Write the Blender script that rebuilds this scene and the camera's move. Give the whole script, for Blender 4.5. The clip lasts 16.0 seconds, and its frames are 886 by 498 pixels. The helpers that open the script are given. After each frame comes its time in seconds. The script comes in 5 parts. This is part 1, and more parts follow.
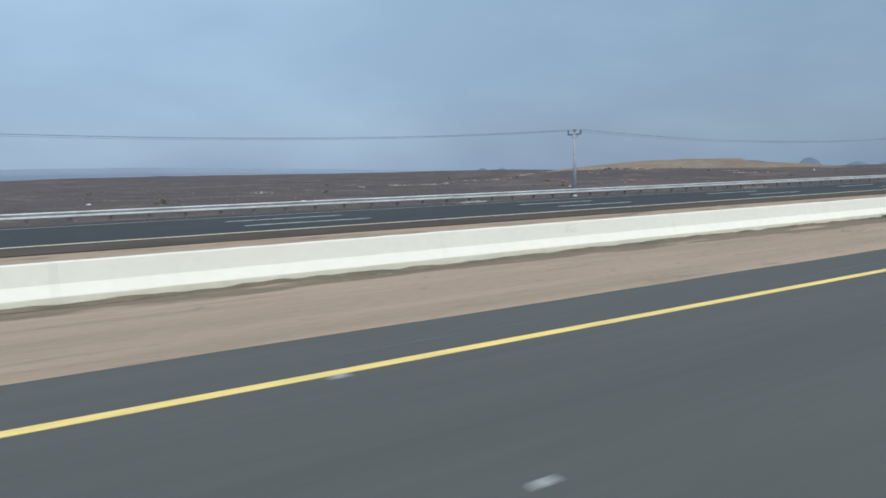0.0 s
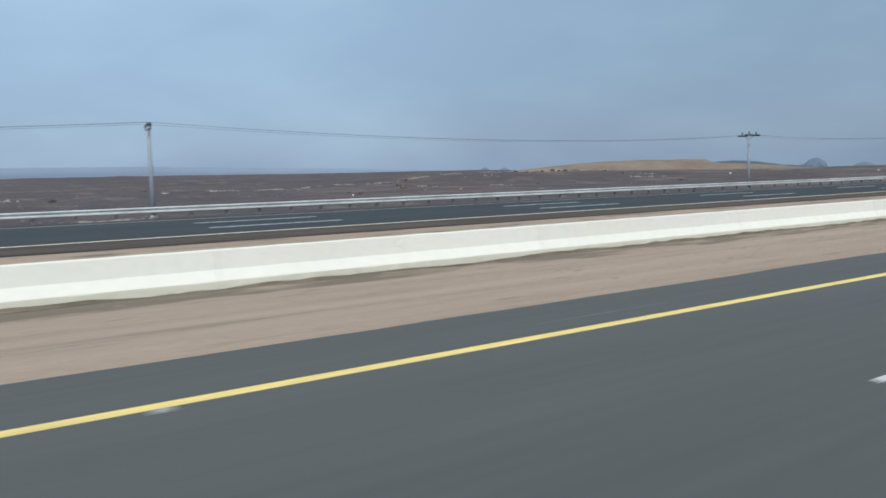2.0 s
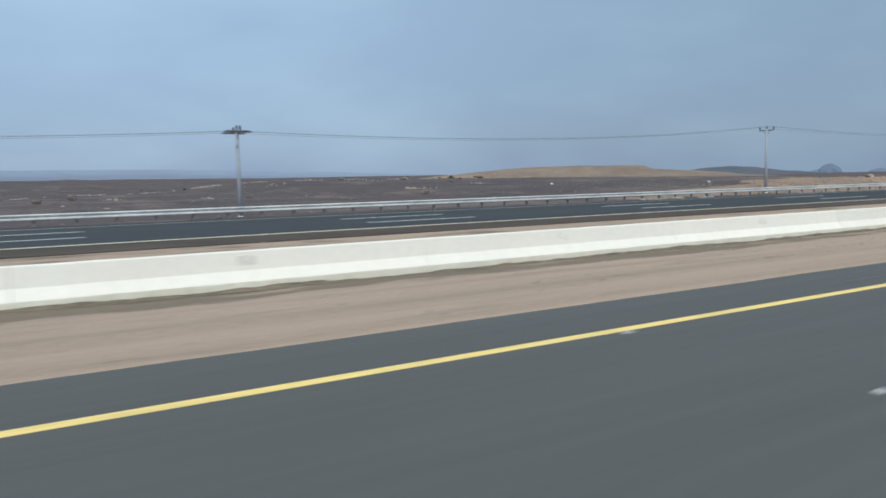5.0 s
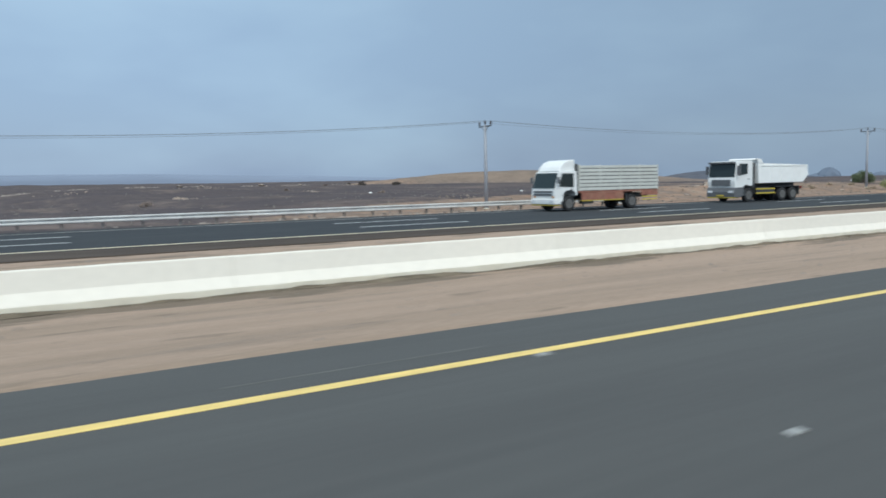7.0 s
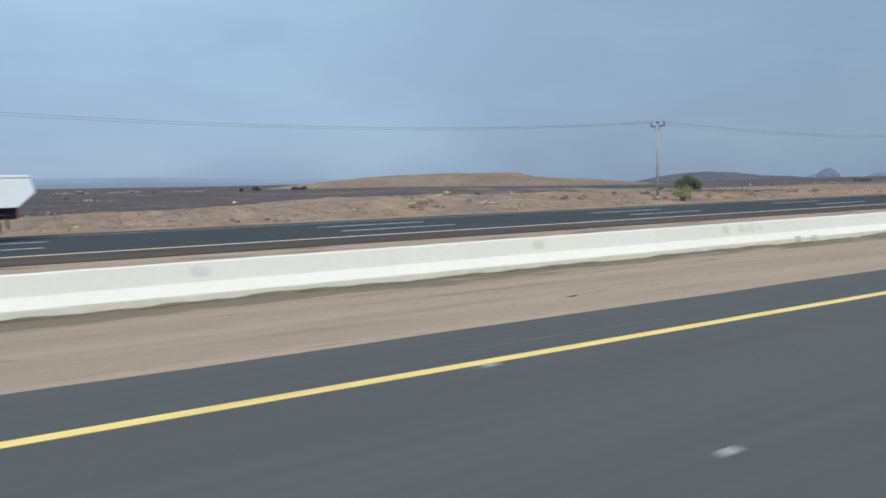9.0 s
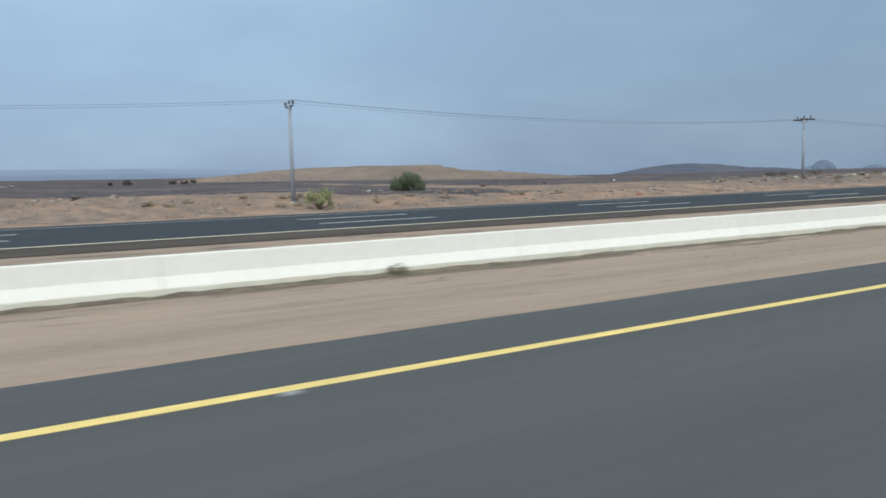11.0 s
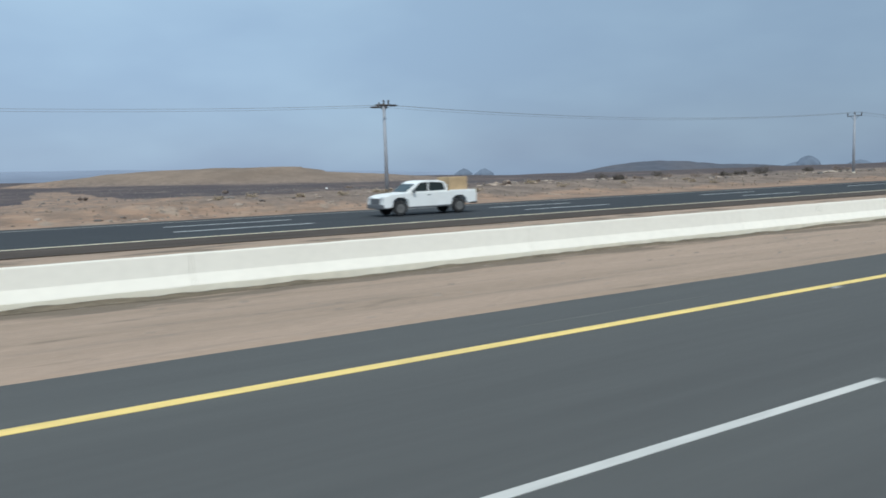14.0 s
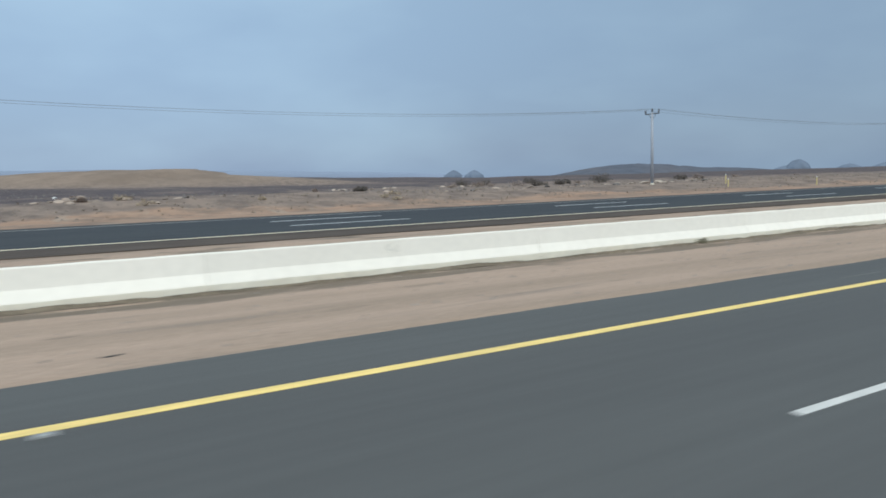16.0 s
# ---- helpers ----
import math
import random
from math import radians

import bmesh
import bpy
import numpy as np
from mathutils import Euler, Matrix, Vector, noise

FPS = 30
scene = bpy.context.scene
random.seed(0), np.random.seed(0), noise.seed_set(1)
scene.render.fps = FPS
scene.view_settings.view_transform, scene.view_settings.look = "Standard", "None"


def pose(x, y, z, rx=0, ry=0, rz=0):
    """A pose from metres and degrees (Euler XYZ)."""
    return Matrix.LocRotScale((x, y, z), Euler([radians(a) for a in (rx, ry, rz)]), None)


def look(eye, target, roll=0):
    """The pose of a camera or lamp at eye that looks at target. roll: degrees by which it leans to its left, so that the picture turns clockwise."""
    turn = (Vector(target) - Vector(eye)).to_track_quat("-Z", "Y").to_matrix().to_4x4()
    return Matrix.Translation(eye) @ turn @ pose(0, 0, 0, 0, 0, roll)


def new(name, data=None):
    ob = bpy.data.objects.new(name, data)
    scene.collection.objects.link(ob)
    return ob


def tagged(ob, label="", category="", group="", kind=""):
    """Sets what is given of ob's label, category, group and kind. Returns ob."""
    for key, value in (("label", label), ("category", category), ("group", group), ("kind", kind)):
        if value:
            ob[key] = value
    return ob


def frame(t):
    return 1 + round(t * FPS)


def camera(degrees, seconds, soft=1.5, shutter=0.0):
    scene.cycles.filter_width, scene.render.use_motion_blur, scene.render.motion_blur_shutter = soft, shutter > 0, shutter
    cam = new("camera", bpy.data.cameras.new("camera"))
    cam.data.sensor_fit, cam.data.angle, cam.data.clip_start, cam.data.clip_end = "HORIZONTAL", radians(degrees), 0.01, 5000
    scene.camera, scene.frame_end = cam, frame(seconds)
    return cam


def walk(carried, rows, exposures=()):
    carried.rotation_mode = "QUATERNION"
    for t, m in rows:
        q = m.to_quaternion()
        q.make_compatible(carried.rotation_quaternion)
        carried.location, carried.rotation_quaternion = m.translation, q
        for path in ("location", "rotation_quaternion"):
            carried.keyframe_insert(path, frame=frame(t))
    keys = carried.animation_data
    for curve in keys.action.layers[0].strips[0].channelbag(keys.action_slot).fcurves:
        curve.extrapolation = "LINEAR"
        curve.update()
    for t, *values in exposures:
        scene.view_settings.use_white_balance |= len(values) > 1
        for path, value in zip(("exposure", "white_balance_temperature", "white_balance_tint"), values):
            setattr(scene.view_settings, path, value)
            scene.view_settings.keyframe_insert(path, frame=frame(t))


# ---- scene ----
cam = camera(63.5, 16.0, soft=1.7, shutter=0.22)
PATH = [
    (0, (1.572, -0.038, 2.160), (28.452, 41.820, -2.880), -1.64),
    (0.5, (15.493, 0.057, 2.166), (42.191, 42.013, -3.020), -1.51),
    (1, (29.364, -0.086, 2.210), (55.859, 42.000, -2.960), -1.43),
    (1.5, (43.211, -0.043, 2.185), (69.716, 42.032, -3.029), -1.52),
    (2, (57.052, -0.061, 2.177), (83.414, 42.123, -2.874), -1.50),
    (2.5, (70.862, -0.059, 2.175), (97.033, 42.264, -2.706), -1.38),
    (3, (84.719, -0.020, 2.152), (110.720, 42.425, -2.575), -1.34),
    (3.5, (98.645, 0.024, 2.154), (124.515, 42.547, -2.595), -1.32),
    (4, (112.508, 0.004, 2.165), (138.198, 42.618, -2.745), -1.18),
    (4.5, (126.263, -0.043, 2.162), (151.788, 42.674, -2.703), -1.19),
    (5, (139.913, -0.064, 2.159), (165.280, 42.761, -2.585), -1.23),
    (5.5, (153.493, -0.060, 2.157), (178.728, 42.860, -2.443), -1.26),
    (6, (167.043, -0.030, 2.154), (192.188, 42.954, -2.329), -1.25),
    (6.5, (180.600, 0.024, 2.151), (205.719, 43.027, -2.296), -1.20),
    (7, (194.165, 0.070, 2.150), (219.320, 43.050, -2.313), -1.29),
    (7.5, (207.745, 0.047, 2.145), (232.897, 43.035, -2.264), -1.38),
    (8, (221.407, 0.117, 2.116), (246.491, 43.156, -2.179), -1.41),
    (8.5, (235.103, -0.005, 2.156), (260.223, 43.003, -2.233), -1.41),
    (9, (248.770, -0.004, 2.159), (273.710, 43.118, -2.143), -1.48),
    (9.5, (262.473, -0.005, 2.157), (287.310, 43.174, -2.165), -1.59),
    (10, (276.212, 0.017, 2.156), (301.021, 43.197, -2.317), -1.55),
    (10.5, (289.901, 0.051, 2.154), (314.732, 43.196, -2.532), -1.47),
    (11, (303.455, 0.083, 2.152), (328.332, 43.178, -2.743), -1.45),
    (11.5, (316.787, 0.103, 2.150), (341.711, 43.155, -2.885), -1.58),
    (12, (329.897, 0.077, 2.146), (354.870, 43.099, -2.901), -1.82),
    (12.5, (342.772, 0.060, 2.147), (367.854, 43.021, -2.877), -1.94),
    (13, (355.560, 0.030, 2.153), (380.733, 42.936, -2.887), -1.96),
    (13.5, (368.277, -0.114, 2.157), (393.492, 42.770, -2.859), -1.95),
    (14, (380.853, -0.185, 2.166), (406.022, 42.727, -2.839), -1.90),
    (14.5, (393.239, -0.231, 2.174), (418.481, 42.652, -2.716), -1.89),
    (15, (405.435, -0.228, 2.187), (430.768, 42.612, -2.609), -1.81),
    (15.5, (417.444, -0.100, 2.166), (442.854, 42.690, -2.674), -1.77),
    (16, (429.353, -0.099, 2.188), (454.786, 42.668, -2.725), -1.58),
]
walk(cam, [(t, look(eye, target, roll)) for t, eye, target, roll in PATH], exposures=[(0, -0.11, 6120, 4), (16, -0.11, 6120, 4)])

# ---- sky, sun ----
SUN_EL, SUN_AZ = 50.0, 206.0          # degrees; azimuth clockwise from +y
world = bpy.data.worlds.new("hazy_sky")
scene.world = world
world.use_nodes = True
wn, wl = world.node_tree.nodes, world.node_tree.links
wn.clear()
w_out = wn.new("ShaderNodeOutputWorld")
w_bg = wn.new("ShaderNodeBackground")
w_sky = wn.new("ShaderNodeTexSky")
w_sky.sky_type = "NISHITA"
w_sky.sun_disc = False
w_sky.sun_elevation, w_sky.sun_rotation = radians(SUN_EL), radians(SUN_AZ)
w_sky.air_density, w_sky.dust_density, w_sky.ozone_density = 1.0, 2.2, 1.4
w_co = wn.new("ShaderNodeTexCoord")
w_sep = wn.new("ShaderNodeSeparateXYZ")
wl.new(w_co.outputs["Generated"], w_sep.inputs[0])
# desert haze: pale lavender low down, soft grey-blue above
w_ramp = wn.new("ShaderNodeValToRGB")
for pos, col in ((0.0, (2.6, 3.3, 4.75)), (0.06, (2.7, 3.95, 5.4)), (0.16, (4.35, 6.5, 7.8)), (0.25, (6.15, 8.3, 9.0)), (0.7, (4.6, 6.2, 7.3))):
    e = w_ramp.color_ramp.elements
    q = e[0] if pos == 0.0 else (e[1] if pos == 0.7 else e.new(pos))
    q.position, q.color = pos, (*[c / 9 for c in col], 1)
wl.new(w_sep.outputs["Z"], w_ramp.inputs[0])
w_gain = wn.new("ShaderNodeMix")
w_gain.data_type, w_gain.blend_type = "RGBA", "MULTIPLY"
w_gain.inputs["Factor"].default_value = 1.0
wl.new(w_ramp.outputs[0], w_gain.inputs["A"])
w_gain.inputs["B"].default_value = (9, 9, 9, 1)
w_mix = wn.new("ShaderNodeMix")
w_mix.data_type = "RGBA"
w_mix.inputs["Factor"].default_value = 0.8
wl.new(w_sky.outputs[0], w_mix.inputs["A"])
wl.new(w_gain.outputs["Result"], w_mix.inputs["B"])
# thin high cloud
w_map = wn.new("ShaderNodeMapping")
w_map.inputs["Scale"].default_value = (1.0, 1.0, 2.6)
wl.new(w_co.outputs["Generated"], w_map.inputs[0])
w_noise = wn.new("ShaderNodeTexNoise")
w_noise.inputs["Scale"].default_value = 2.6
w_noise.inputs["Detail"].default_value = 4.0
w_noise.inputs["Roughness"].default_value = 0.5
wl.new(w_map.outputs[0], w_noise.inputs["Vector"])
w_cr = wn.new("ShaderNodeMapRange")
w_cr.inputs["From Min"].default_value, w_cr.inputs["From Max"].default_value = 0.4, 0.75
w_cr.inputs["To Min"].default_value, w_cr.inputs["To Max"].default_value = 0.0, 0.26
wl.new(w_noise.outputs[0], w_cr.inputs["Value"])
w_cl = wn.new("ShaderNodeMix")
w_cl.data_type = "RGBA"
wl.new(w_cr.outputs["Result"], w_cl.inputs["Factor"])
wl.new(w_mix.outputs["Result"], w_cl.inputs["A"])
w_cl.inputs["B"].default_value = (5.5, 7.1, 8.2, 1)
# the sky is brighter towards the sun's side
w_side = wn.new("ShaderNodeMapRange")
w_side.interpolation_type = "SMOOTHSTEP"
for k, v in (("From Min", 0.1), ("From Max", 1.0), ("To Min", 1.35), ("To Max", 1.0)):
    w_side.inputs[k].default_value = v
wl.new(w_sep.outputs["X"], w_side.inputs["Value"])
w_tone = wn.new("ShaderNodeMix")
w_tone.data_type, w_tone.blend_type = "RGBA", "MULTIPLY"
w_tone.inputs["Factor"].default_value = 1.0
wl.new(w_cl.outputs["Result"], w_tone.inputs["A"])
wl.new(w_side.outputs["Result"], w_tone.inputs["B"])
wl.new(w_tone.outputs["Result"], w_bg.inputs[0])
w_bg.inputs[1].default_value = 0.1
wl.new(w_bg.outputs[0], w_out.inputs[0])

sun = new("sun", bpy.data.lights.new("sun", "SUN"))
sun.data.energy, sun.data.angle, sun.data.color = 2.2, radians(4), (1.0, 0.95, 0.87)
sun.matrix_world = look((200 + 300 * math.sin(radians(SUN_AZ)), 300 * math.cos(radians(SUN_AZ)), 300 * math.tan(radians(SUN_EL))), (200, 0, 0))

# ---- materials ----
def mat(name, color, rough=0.8, metal=0.0, vary=0.12, scale=3.0, stretch=(1, 1, 1), bump=0.0, bscale=40.0, second=None, second_amount=0.4, second_scale=0.6, rand=0.0, spec=0.5):
    """Principled surface with grain, larger stains of a second colour, and bump. stretch scales the object's coordinates."""
    m = bpy.data.materials.new(name)
    m.use_nodes = True
    n, l = m.node_tree.nodes, m.node_tree.links
    b = n["Principled BSDF"]
    b.inputs["Roughness"].default_value, b.inputs["Metallic"].default_value = rough, metal
    b.inputs["Specular IOR Level"].default_value = spec
    co, mp = n.new("ShaderNodeTexCoord"), n.new("ShaderNodeMapping")
    mp.inputs["Scale"].default_value = stretch
    l.new(co.outputs["Object"], mp.inputs[0])
    fine = n.new("ShaderNodeTexNoise")
    fine.inputs["Scale"].default_value, fine.inputs["Detail"].default_value = scale, 6.0
    l.new(mp.outputs[0], fine.inputs["Vector"])
    rng = n.new("ShaderNodeMapRange")
    rng.inputs["From Min"].default_value, rng.inputs["From Max"].default_value = 0.3, 0.7
    rng.inputs["To Min"].default_value, rng.inputs["To Max"].default_value = 1 - vary, 1 + vary
    l.new(fine.outputs[0], rng.inputs["Value"])
    base = n.new("ShaderNodeMix")
    base.data_type = "RGBA"
    base.inputs["A"].default_value = (*color, 1)
    base.inputs["B"].default_value = (*(second or color), 1)
    big = n.new("ShaderNodeTexNoise")
    big.inputs["Scale"].default_value, big.inputs["Detail"].default_value = second_scale, 5.0
    l.new(mp.outputs[0], big.inputs["Vector"])
    brg = n.new("ShaderNodeMapRange")
    brg.inputs["From Min"].default_value, brg.inputs["From Max"].default_value = 0.42, 0.68
    brg.inputs["To Max"].default_value = second_amount
    l.new(big.outputs[0], brg.inputs["Value"])
    l.new(brg.outputs["Result"], base.inputs["Factor"])
    mul = n.new("ShaderNodeMix")
    mul.data_type, mul.blend_type = "RGBA", "MULTIPLY"
    mul.inputs["Factor"].default_value = 1.0
    l.new(base.outputs["Result"], mul.inputs["A"])
    l.new(rng.outputs["Result"], mul.inputs["B"])
    last = mul.outputs["Result"]
    if rand:
        info, rr = n.new("ShaderNodeObjectInfo"), n.new("ShaderNodeMapRange")
        rr.inputs["To Min"].default_value, rr.inputs["To Max"].default_value = 1 - rand, 1 + rand
        l.new(info.outputs["Random"], rr.inputs["Value"])
        m2 = n.new("ShaderNodeMix")
        m2.data_type, m2.blend_type = "RGBA", "MULTIPLY"
        m2.inputs["Factor"].default_value = 1.0
        l.new(last, m2.inputs["A"])
        l.new(rr.outputs["Result"], m2.inputs["B"])
        last = m2.outputs["Result"]
    l.new(last, b.inputs["Base Color"])
    if bump:
        bn, bp = n.new("ShaderNodeTexNoise"), n.new("ShaderNodeBump")
        bn.inputs["Scale"].default_value, bn.inputs["Detail"].default_value = bscale, 4.0
        l.new(co.outputs["Object"], bn.inputs["Vector"])
        bp.inputs["Strength"].default_value, bp.inputs["Distance"].default_value = bump, 0.02
        l.new(bn.outputs[0], bp.inputs["Height"])
        l.new(bp.outputs[0], b.inputs["Normal"])
    return m


ASPHALT = mat("asphalt_worn", (0.084, 0.0845, 0.085), 0.85, vary=0.055, scale=5.0, stretch=(0.05, 1, 1), bump=0.3, bscale=90, second=(0.100, 0.102, 0.101), second_amount=0.6, second_scale=0.45, spec=0.3)
ASPHALT_FAR = mat("asphalt_dark", (0.046, 0.050, 0.057), 0.9, vary=0.14, scale=4.0, stretch=(0.1, 1, 1), bump=0.3, bscale=90, second=(0.058, 0.064, 0.068), second_amount=0.5, second_scale=0.4, spec=0.15)
DUSTY = mat("dusty_shoulder", (0.078, 0.064, 0.056), 0.95, vary=0.2, scale=3.0, stretch=(0.15, 1, 1), bump=0.4, bscale=60, second=(0.112, 0.092, 0.079), second_amount=0.6, second_scale=0.5, spec=0.1)
YELLOW = mat("yellow_paint", (0.83, 0.61, 0.20), 0.6, vary=0.1, scale=8, stretch=(0.3, 1, 1), second=(0.60, 0.45, 0.18), second_amount=0.5, second_scale=1.2)
YELLOW_FAR = mat("faded_yellow_paint", (0.84, 0.73, 0.52), 0.7, vary=0.12, scale=6, stretch=(0.3, 1, 1))
SEAM = mat("pale_seam_dust", (0.115, 0.115, 0.11), 0.9, vary=0.2, scale=4, stretch=(0.3, 1, 1))
WHITE = mat("white_paint", (0.56, 0.545, 0.52), 0.6, vary=0.1, scale=8, stretch=(0.3, 1, 1), second=(0.45, 0.45, 0.44), second_amount=0.5, second_scale=1.5)
WHITE_FAR = mat("faded_white_paint", (0.70, 0.72, 0.72), 0.7, vary=0.15, scale=5, stretch=(0.3, 1, 1), second=(0.5, 0.5, 0.5), second_amount=0.5, second_scale=0.8)
WHITE_DUSTY = mat("dusty_white_paint", (0.40, 0.385, 0.36), 0.8, vary=0.2, scale=5, stretch=(0.3, 1, 1), second=(0.22, 0.2, 0.18), second_amount=0.6, second_scale=0.8)
STUD = mat("stud_white", (0.34, 0.34, 0.33), 0.4)
CONCRETE = mat("whitewashed_concrete", (0.815, 0.77, 0.69), 0.85, vary=0.03, scale=5.0, bump=0.12, bscale=30, second=(0.765, 0.715, 0.635), second_amount=0.3, second_scale=0.7, rand=0.025)
CONC_FOOT = mat("dusty_concrete_foot", (0.76, 0.71, 0.60), 0.9, vary=0.08, scale=4.0, bump=0.2, bscale=30, second=(0.69, 0.62, 0.50), second_amount=0.75, second_scale=0.5)
DRIFT = mat("weedy_dust", (0.185, 0.152, 0.115), 1.0, vary=0.25, scale=6.0, bump=0.4, bscale=30, second=(0.115, 0.097, 0.075), second_amount=0.85, second_scale=0.9, spec=0.1)
PATCH = mat("grey_mortar", (0.735, 0.695, 0.62), 0.9, vary=0.15, scale=12, rand=0.10)
STAIN = mat("dark_grey_mortar", (0.56, 0.53, 0.475), 0.9, vary=0.2, scale=9, rand=0.15)
DARK = mat("dark_gap", (0.03, 0.028, 0.025), 0.95)
STEEL = mat("galvanised_steel", (0.66, 0.66, 0.65), 0.5, 0.0, vary=0.1, scale=4, rand=0.06, second=(0.40, 0.40, 0.40), second_amount=0.5)
POST = mat("weathered_steel_post", (0.22, 0.215, 0.205), 0.6, 0.2, vary=0.15, scale=6, rand=0.12)
POLE = mat("pale_grey_pole", (0.335, 0.355, 0.40), 0.65, 0.0, vary=0.08, scale=3, second=(0.275, 0.295, 0.335), second_amount=0.5)
ARM = mat("dark_crossarm_steel", (0.13, 0.135, 0.14), 0.6, 0.3)
INSUL = mat("brown_porcelain", (0.06, 0.05, 0.048), 0.35)
WIRE = mat("aluminium_wire", (0.20, 0.21, 0.22), 0.6, 0.2)
ROCK = mat("pale_limestone", (0.315, 0.25, 0.205), 0.95, vary=0.25, scale=4, bump=0.5, bscale=12, second=(0.21, 0.18, 0.16), second_amount=0.7, second_scale=1.5, rand=0.32)
PALE = mat("cream_limestone", (0.40, 0.335, 0.28), 0.95, vary=0.25, scale=4, bump=0.5, bscale=12, second=(0.27, 0.22, 0.185), second_amount=0.6, second_scale=1.5, rand=0.2)
ROCK_DARK = mat("basalt_rock", (0.13, 0.115, 0.108), 0.95, vary=0.25, scale=4, bump=0.5, bscale=12, rand=0.3)
TRACKSTONE = mat("pale_dusty_stone", (0.34, 0.295, 0.26), 0.95, vary=0.25, scale=4, second=(0.22, 0.19, 0.165), second_amount=0.6, second_scale=0.3)
GRAVEL = mat("gravel_stone", (0.29, 0.25, 0.22), 0.95, vary=0.3, scale=3, rand=0.2)
LEAF = mat("acacia_leaf", (0.13, 0.165, 0.09), 0.8, vary=0.3, scale=3, second=(0.175, 0.19, 0.11), second_amount=0.6)
LEAF_YELLOW = mat("yellow_green_leaf", (0.33, 0.345, 0.16), 0.8, vary=0.3, scale=3, second=(0.27, 0.25, 0.13), second_amount=0.6)
WEED = mat("dusty_olive_weed", (0.20, 0.185, 0.125), 0.9, vary=0.3, scale=8)
CLOD = mat("dark_earth_clod", (0.17, 0.145, 0.11), 0.95, vary=0.35, scale=2, second=(0.25, 0.21, 0.16), second_amount=0.7)
STRAW = mat("dead_straw", (0.27, 0.215, 0.155), 0.9, vary=0.3, scale=0.5, second=(0.17, 0.15, 0.115), second_amount=0.7, second_scale=0.3)
STRAWBUSH = mat("straw_scrub", (0.37, 0.295, 0.21), 0.9, vary=0.3, scale=2, second=(0.28, 0.225, 0.165), second_amount=0.7, second_scale=0.5)
DRY = mat("dry_twig", (0.17, 0.14, 0.10), 0.9, vary=0.3, scale=5)
SCRUB = mat("grey_brown_scrub", (0.27, 0.215, 0.185), 0.9, vary=0.3, scale=3, rand=0.2)
THORN = mat("dark_thorn_bush", (0.125, 0.105, 0.092), 0.9, vary=0.3, scale=3, second=(0.085, 0.08, 0.068), second_amount=0.6)
# haze has no volume here: its blue-grey is put into the rock colour
HAZED_ROCK = mat("haze_tinted_far_rock", (0.163, 0.197, 0.255), 1.0, vary=0.08, scale=0.01, second=(0.15, 0.18, 0.235), second_amount=0.6, second_scale=0.004, spec=0.0)
# pale blue of distance haze painted into the plateau's own colour
FAR_BAND = mat("haze_tinted_coast", (0.235, 0.278, 0.362), 1.0, vary=0.05, scale=0.004, stretch=(1, 1, 6), second=(0.215, 0.252, 0.33), second_amount=0.5, second_scale=0.002, spec=0.0)
W_PAINT = mat("white_truck_paint", (0.86, 0.865, 0.86), 0.35, vary=0.03, scale=2, second=(0.76, 0.75, 0.72), second_amount=0.3)
W_BODY = mat("white_tipper_steel", (0.93, 0.93, 0.915), 0.45, vary=0.03, scale=2, second=(0.84, 0.82, 0.79), second_amount=0.3)
SLAT = mat("cream_painted_slat", (0.62, 0.625, 0.59), 0.55, vary=0.08, scale=3, rand=0.06, second=(0.5, 0.49, 0.45), second_amount=0.4)
RUST = mat("rust_red_paint", (0.30, 0.125, 0.09), 0.75, vary=0.2, scale=3, second=(0.36, 0.20, 0.14), second_amount=0.6, second_scale=1.2)
BLACK = mat("black_rubber", (0.025, 0.025, 0.027), 0.85, vary=0.2, scale=8)
CHASSIS = mat("dark_chassis_steel", (0.055, 0.058, 0.062), 0.7, vary=0.2, scale=4)
GREYPL = mat("grey_bumper_plastic", (0.13, 0.135, 0.145), 0.65, vary=0.1, scale=4)
RIM = mat("dusty_steel_rim", (0.17, 0.165, 0.16), 0.6, 0.2, vary=0.15, scale=6)
HAZARD = mat("hazard_yellow", (0.55, 0.42, 0.06), 0.6)
LAMP_W = mat("clear_headlamp", (0.75, 0.76, 0.78), 0.15)
LAMP_R = mat("red_tail_lamp", (0.35, 0.03, 0.03), 0.3)
LAMP_A = mat("amber_indicator", (0.6, 0.24, 0.03), 0.3)
CARDBOARD = mat("tan_plywood_load", (0.48, 0.34, 0.20), 0.85, vary=0.12, scale=3)
LITTER = mat("white_litter", (0.75, 0.75, 0.73), 0.7)
MARKER = mat("yellow_marker_post", (0.62, 0.50, 0.22), 0.7)


def glass(name):
    m = bpy.data.materials.new(name)
    m.use_nodes = True
    b = m.node_tree.nodes["Principled BSDF"]
    b.inputs["Base Color"].default_value = (0.022, 0.034, 0.037, 1)
    b.inputs["Roughness"].default_value = 0.06
    b.inputs["IOR"].default_value = 1.42
    return m


GLASS = glass("tinted_vehicle_glass")


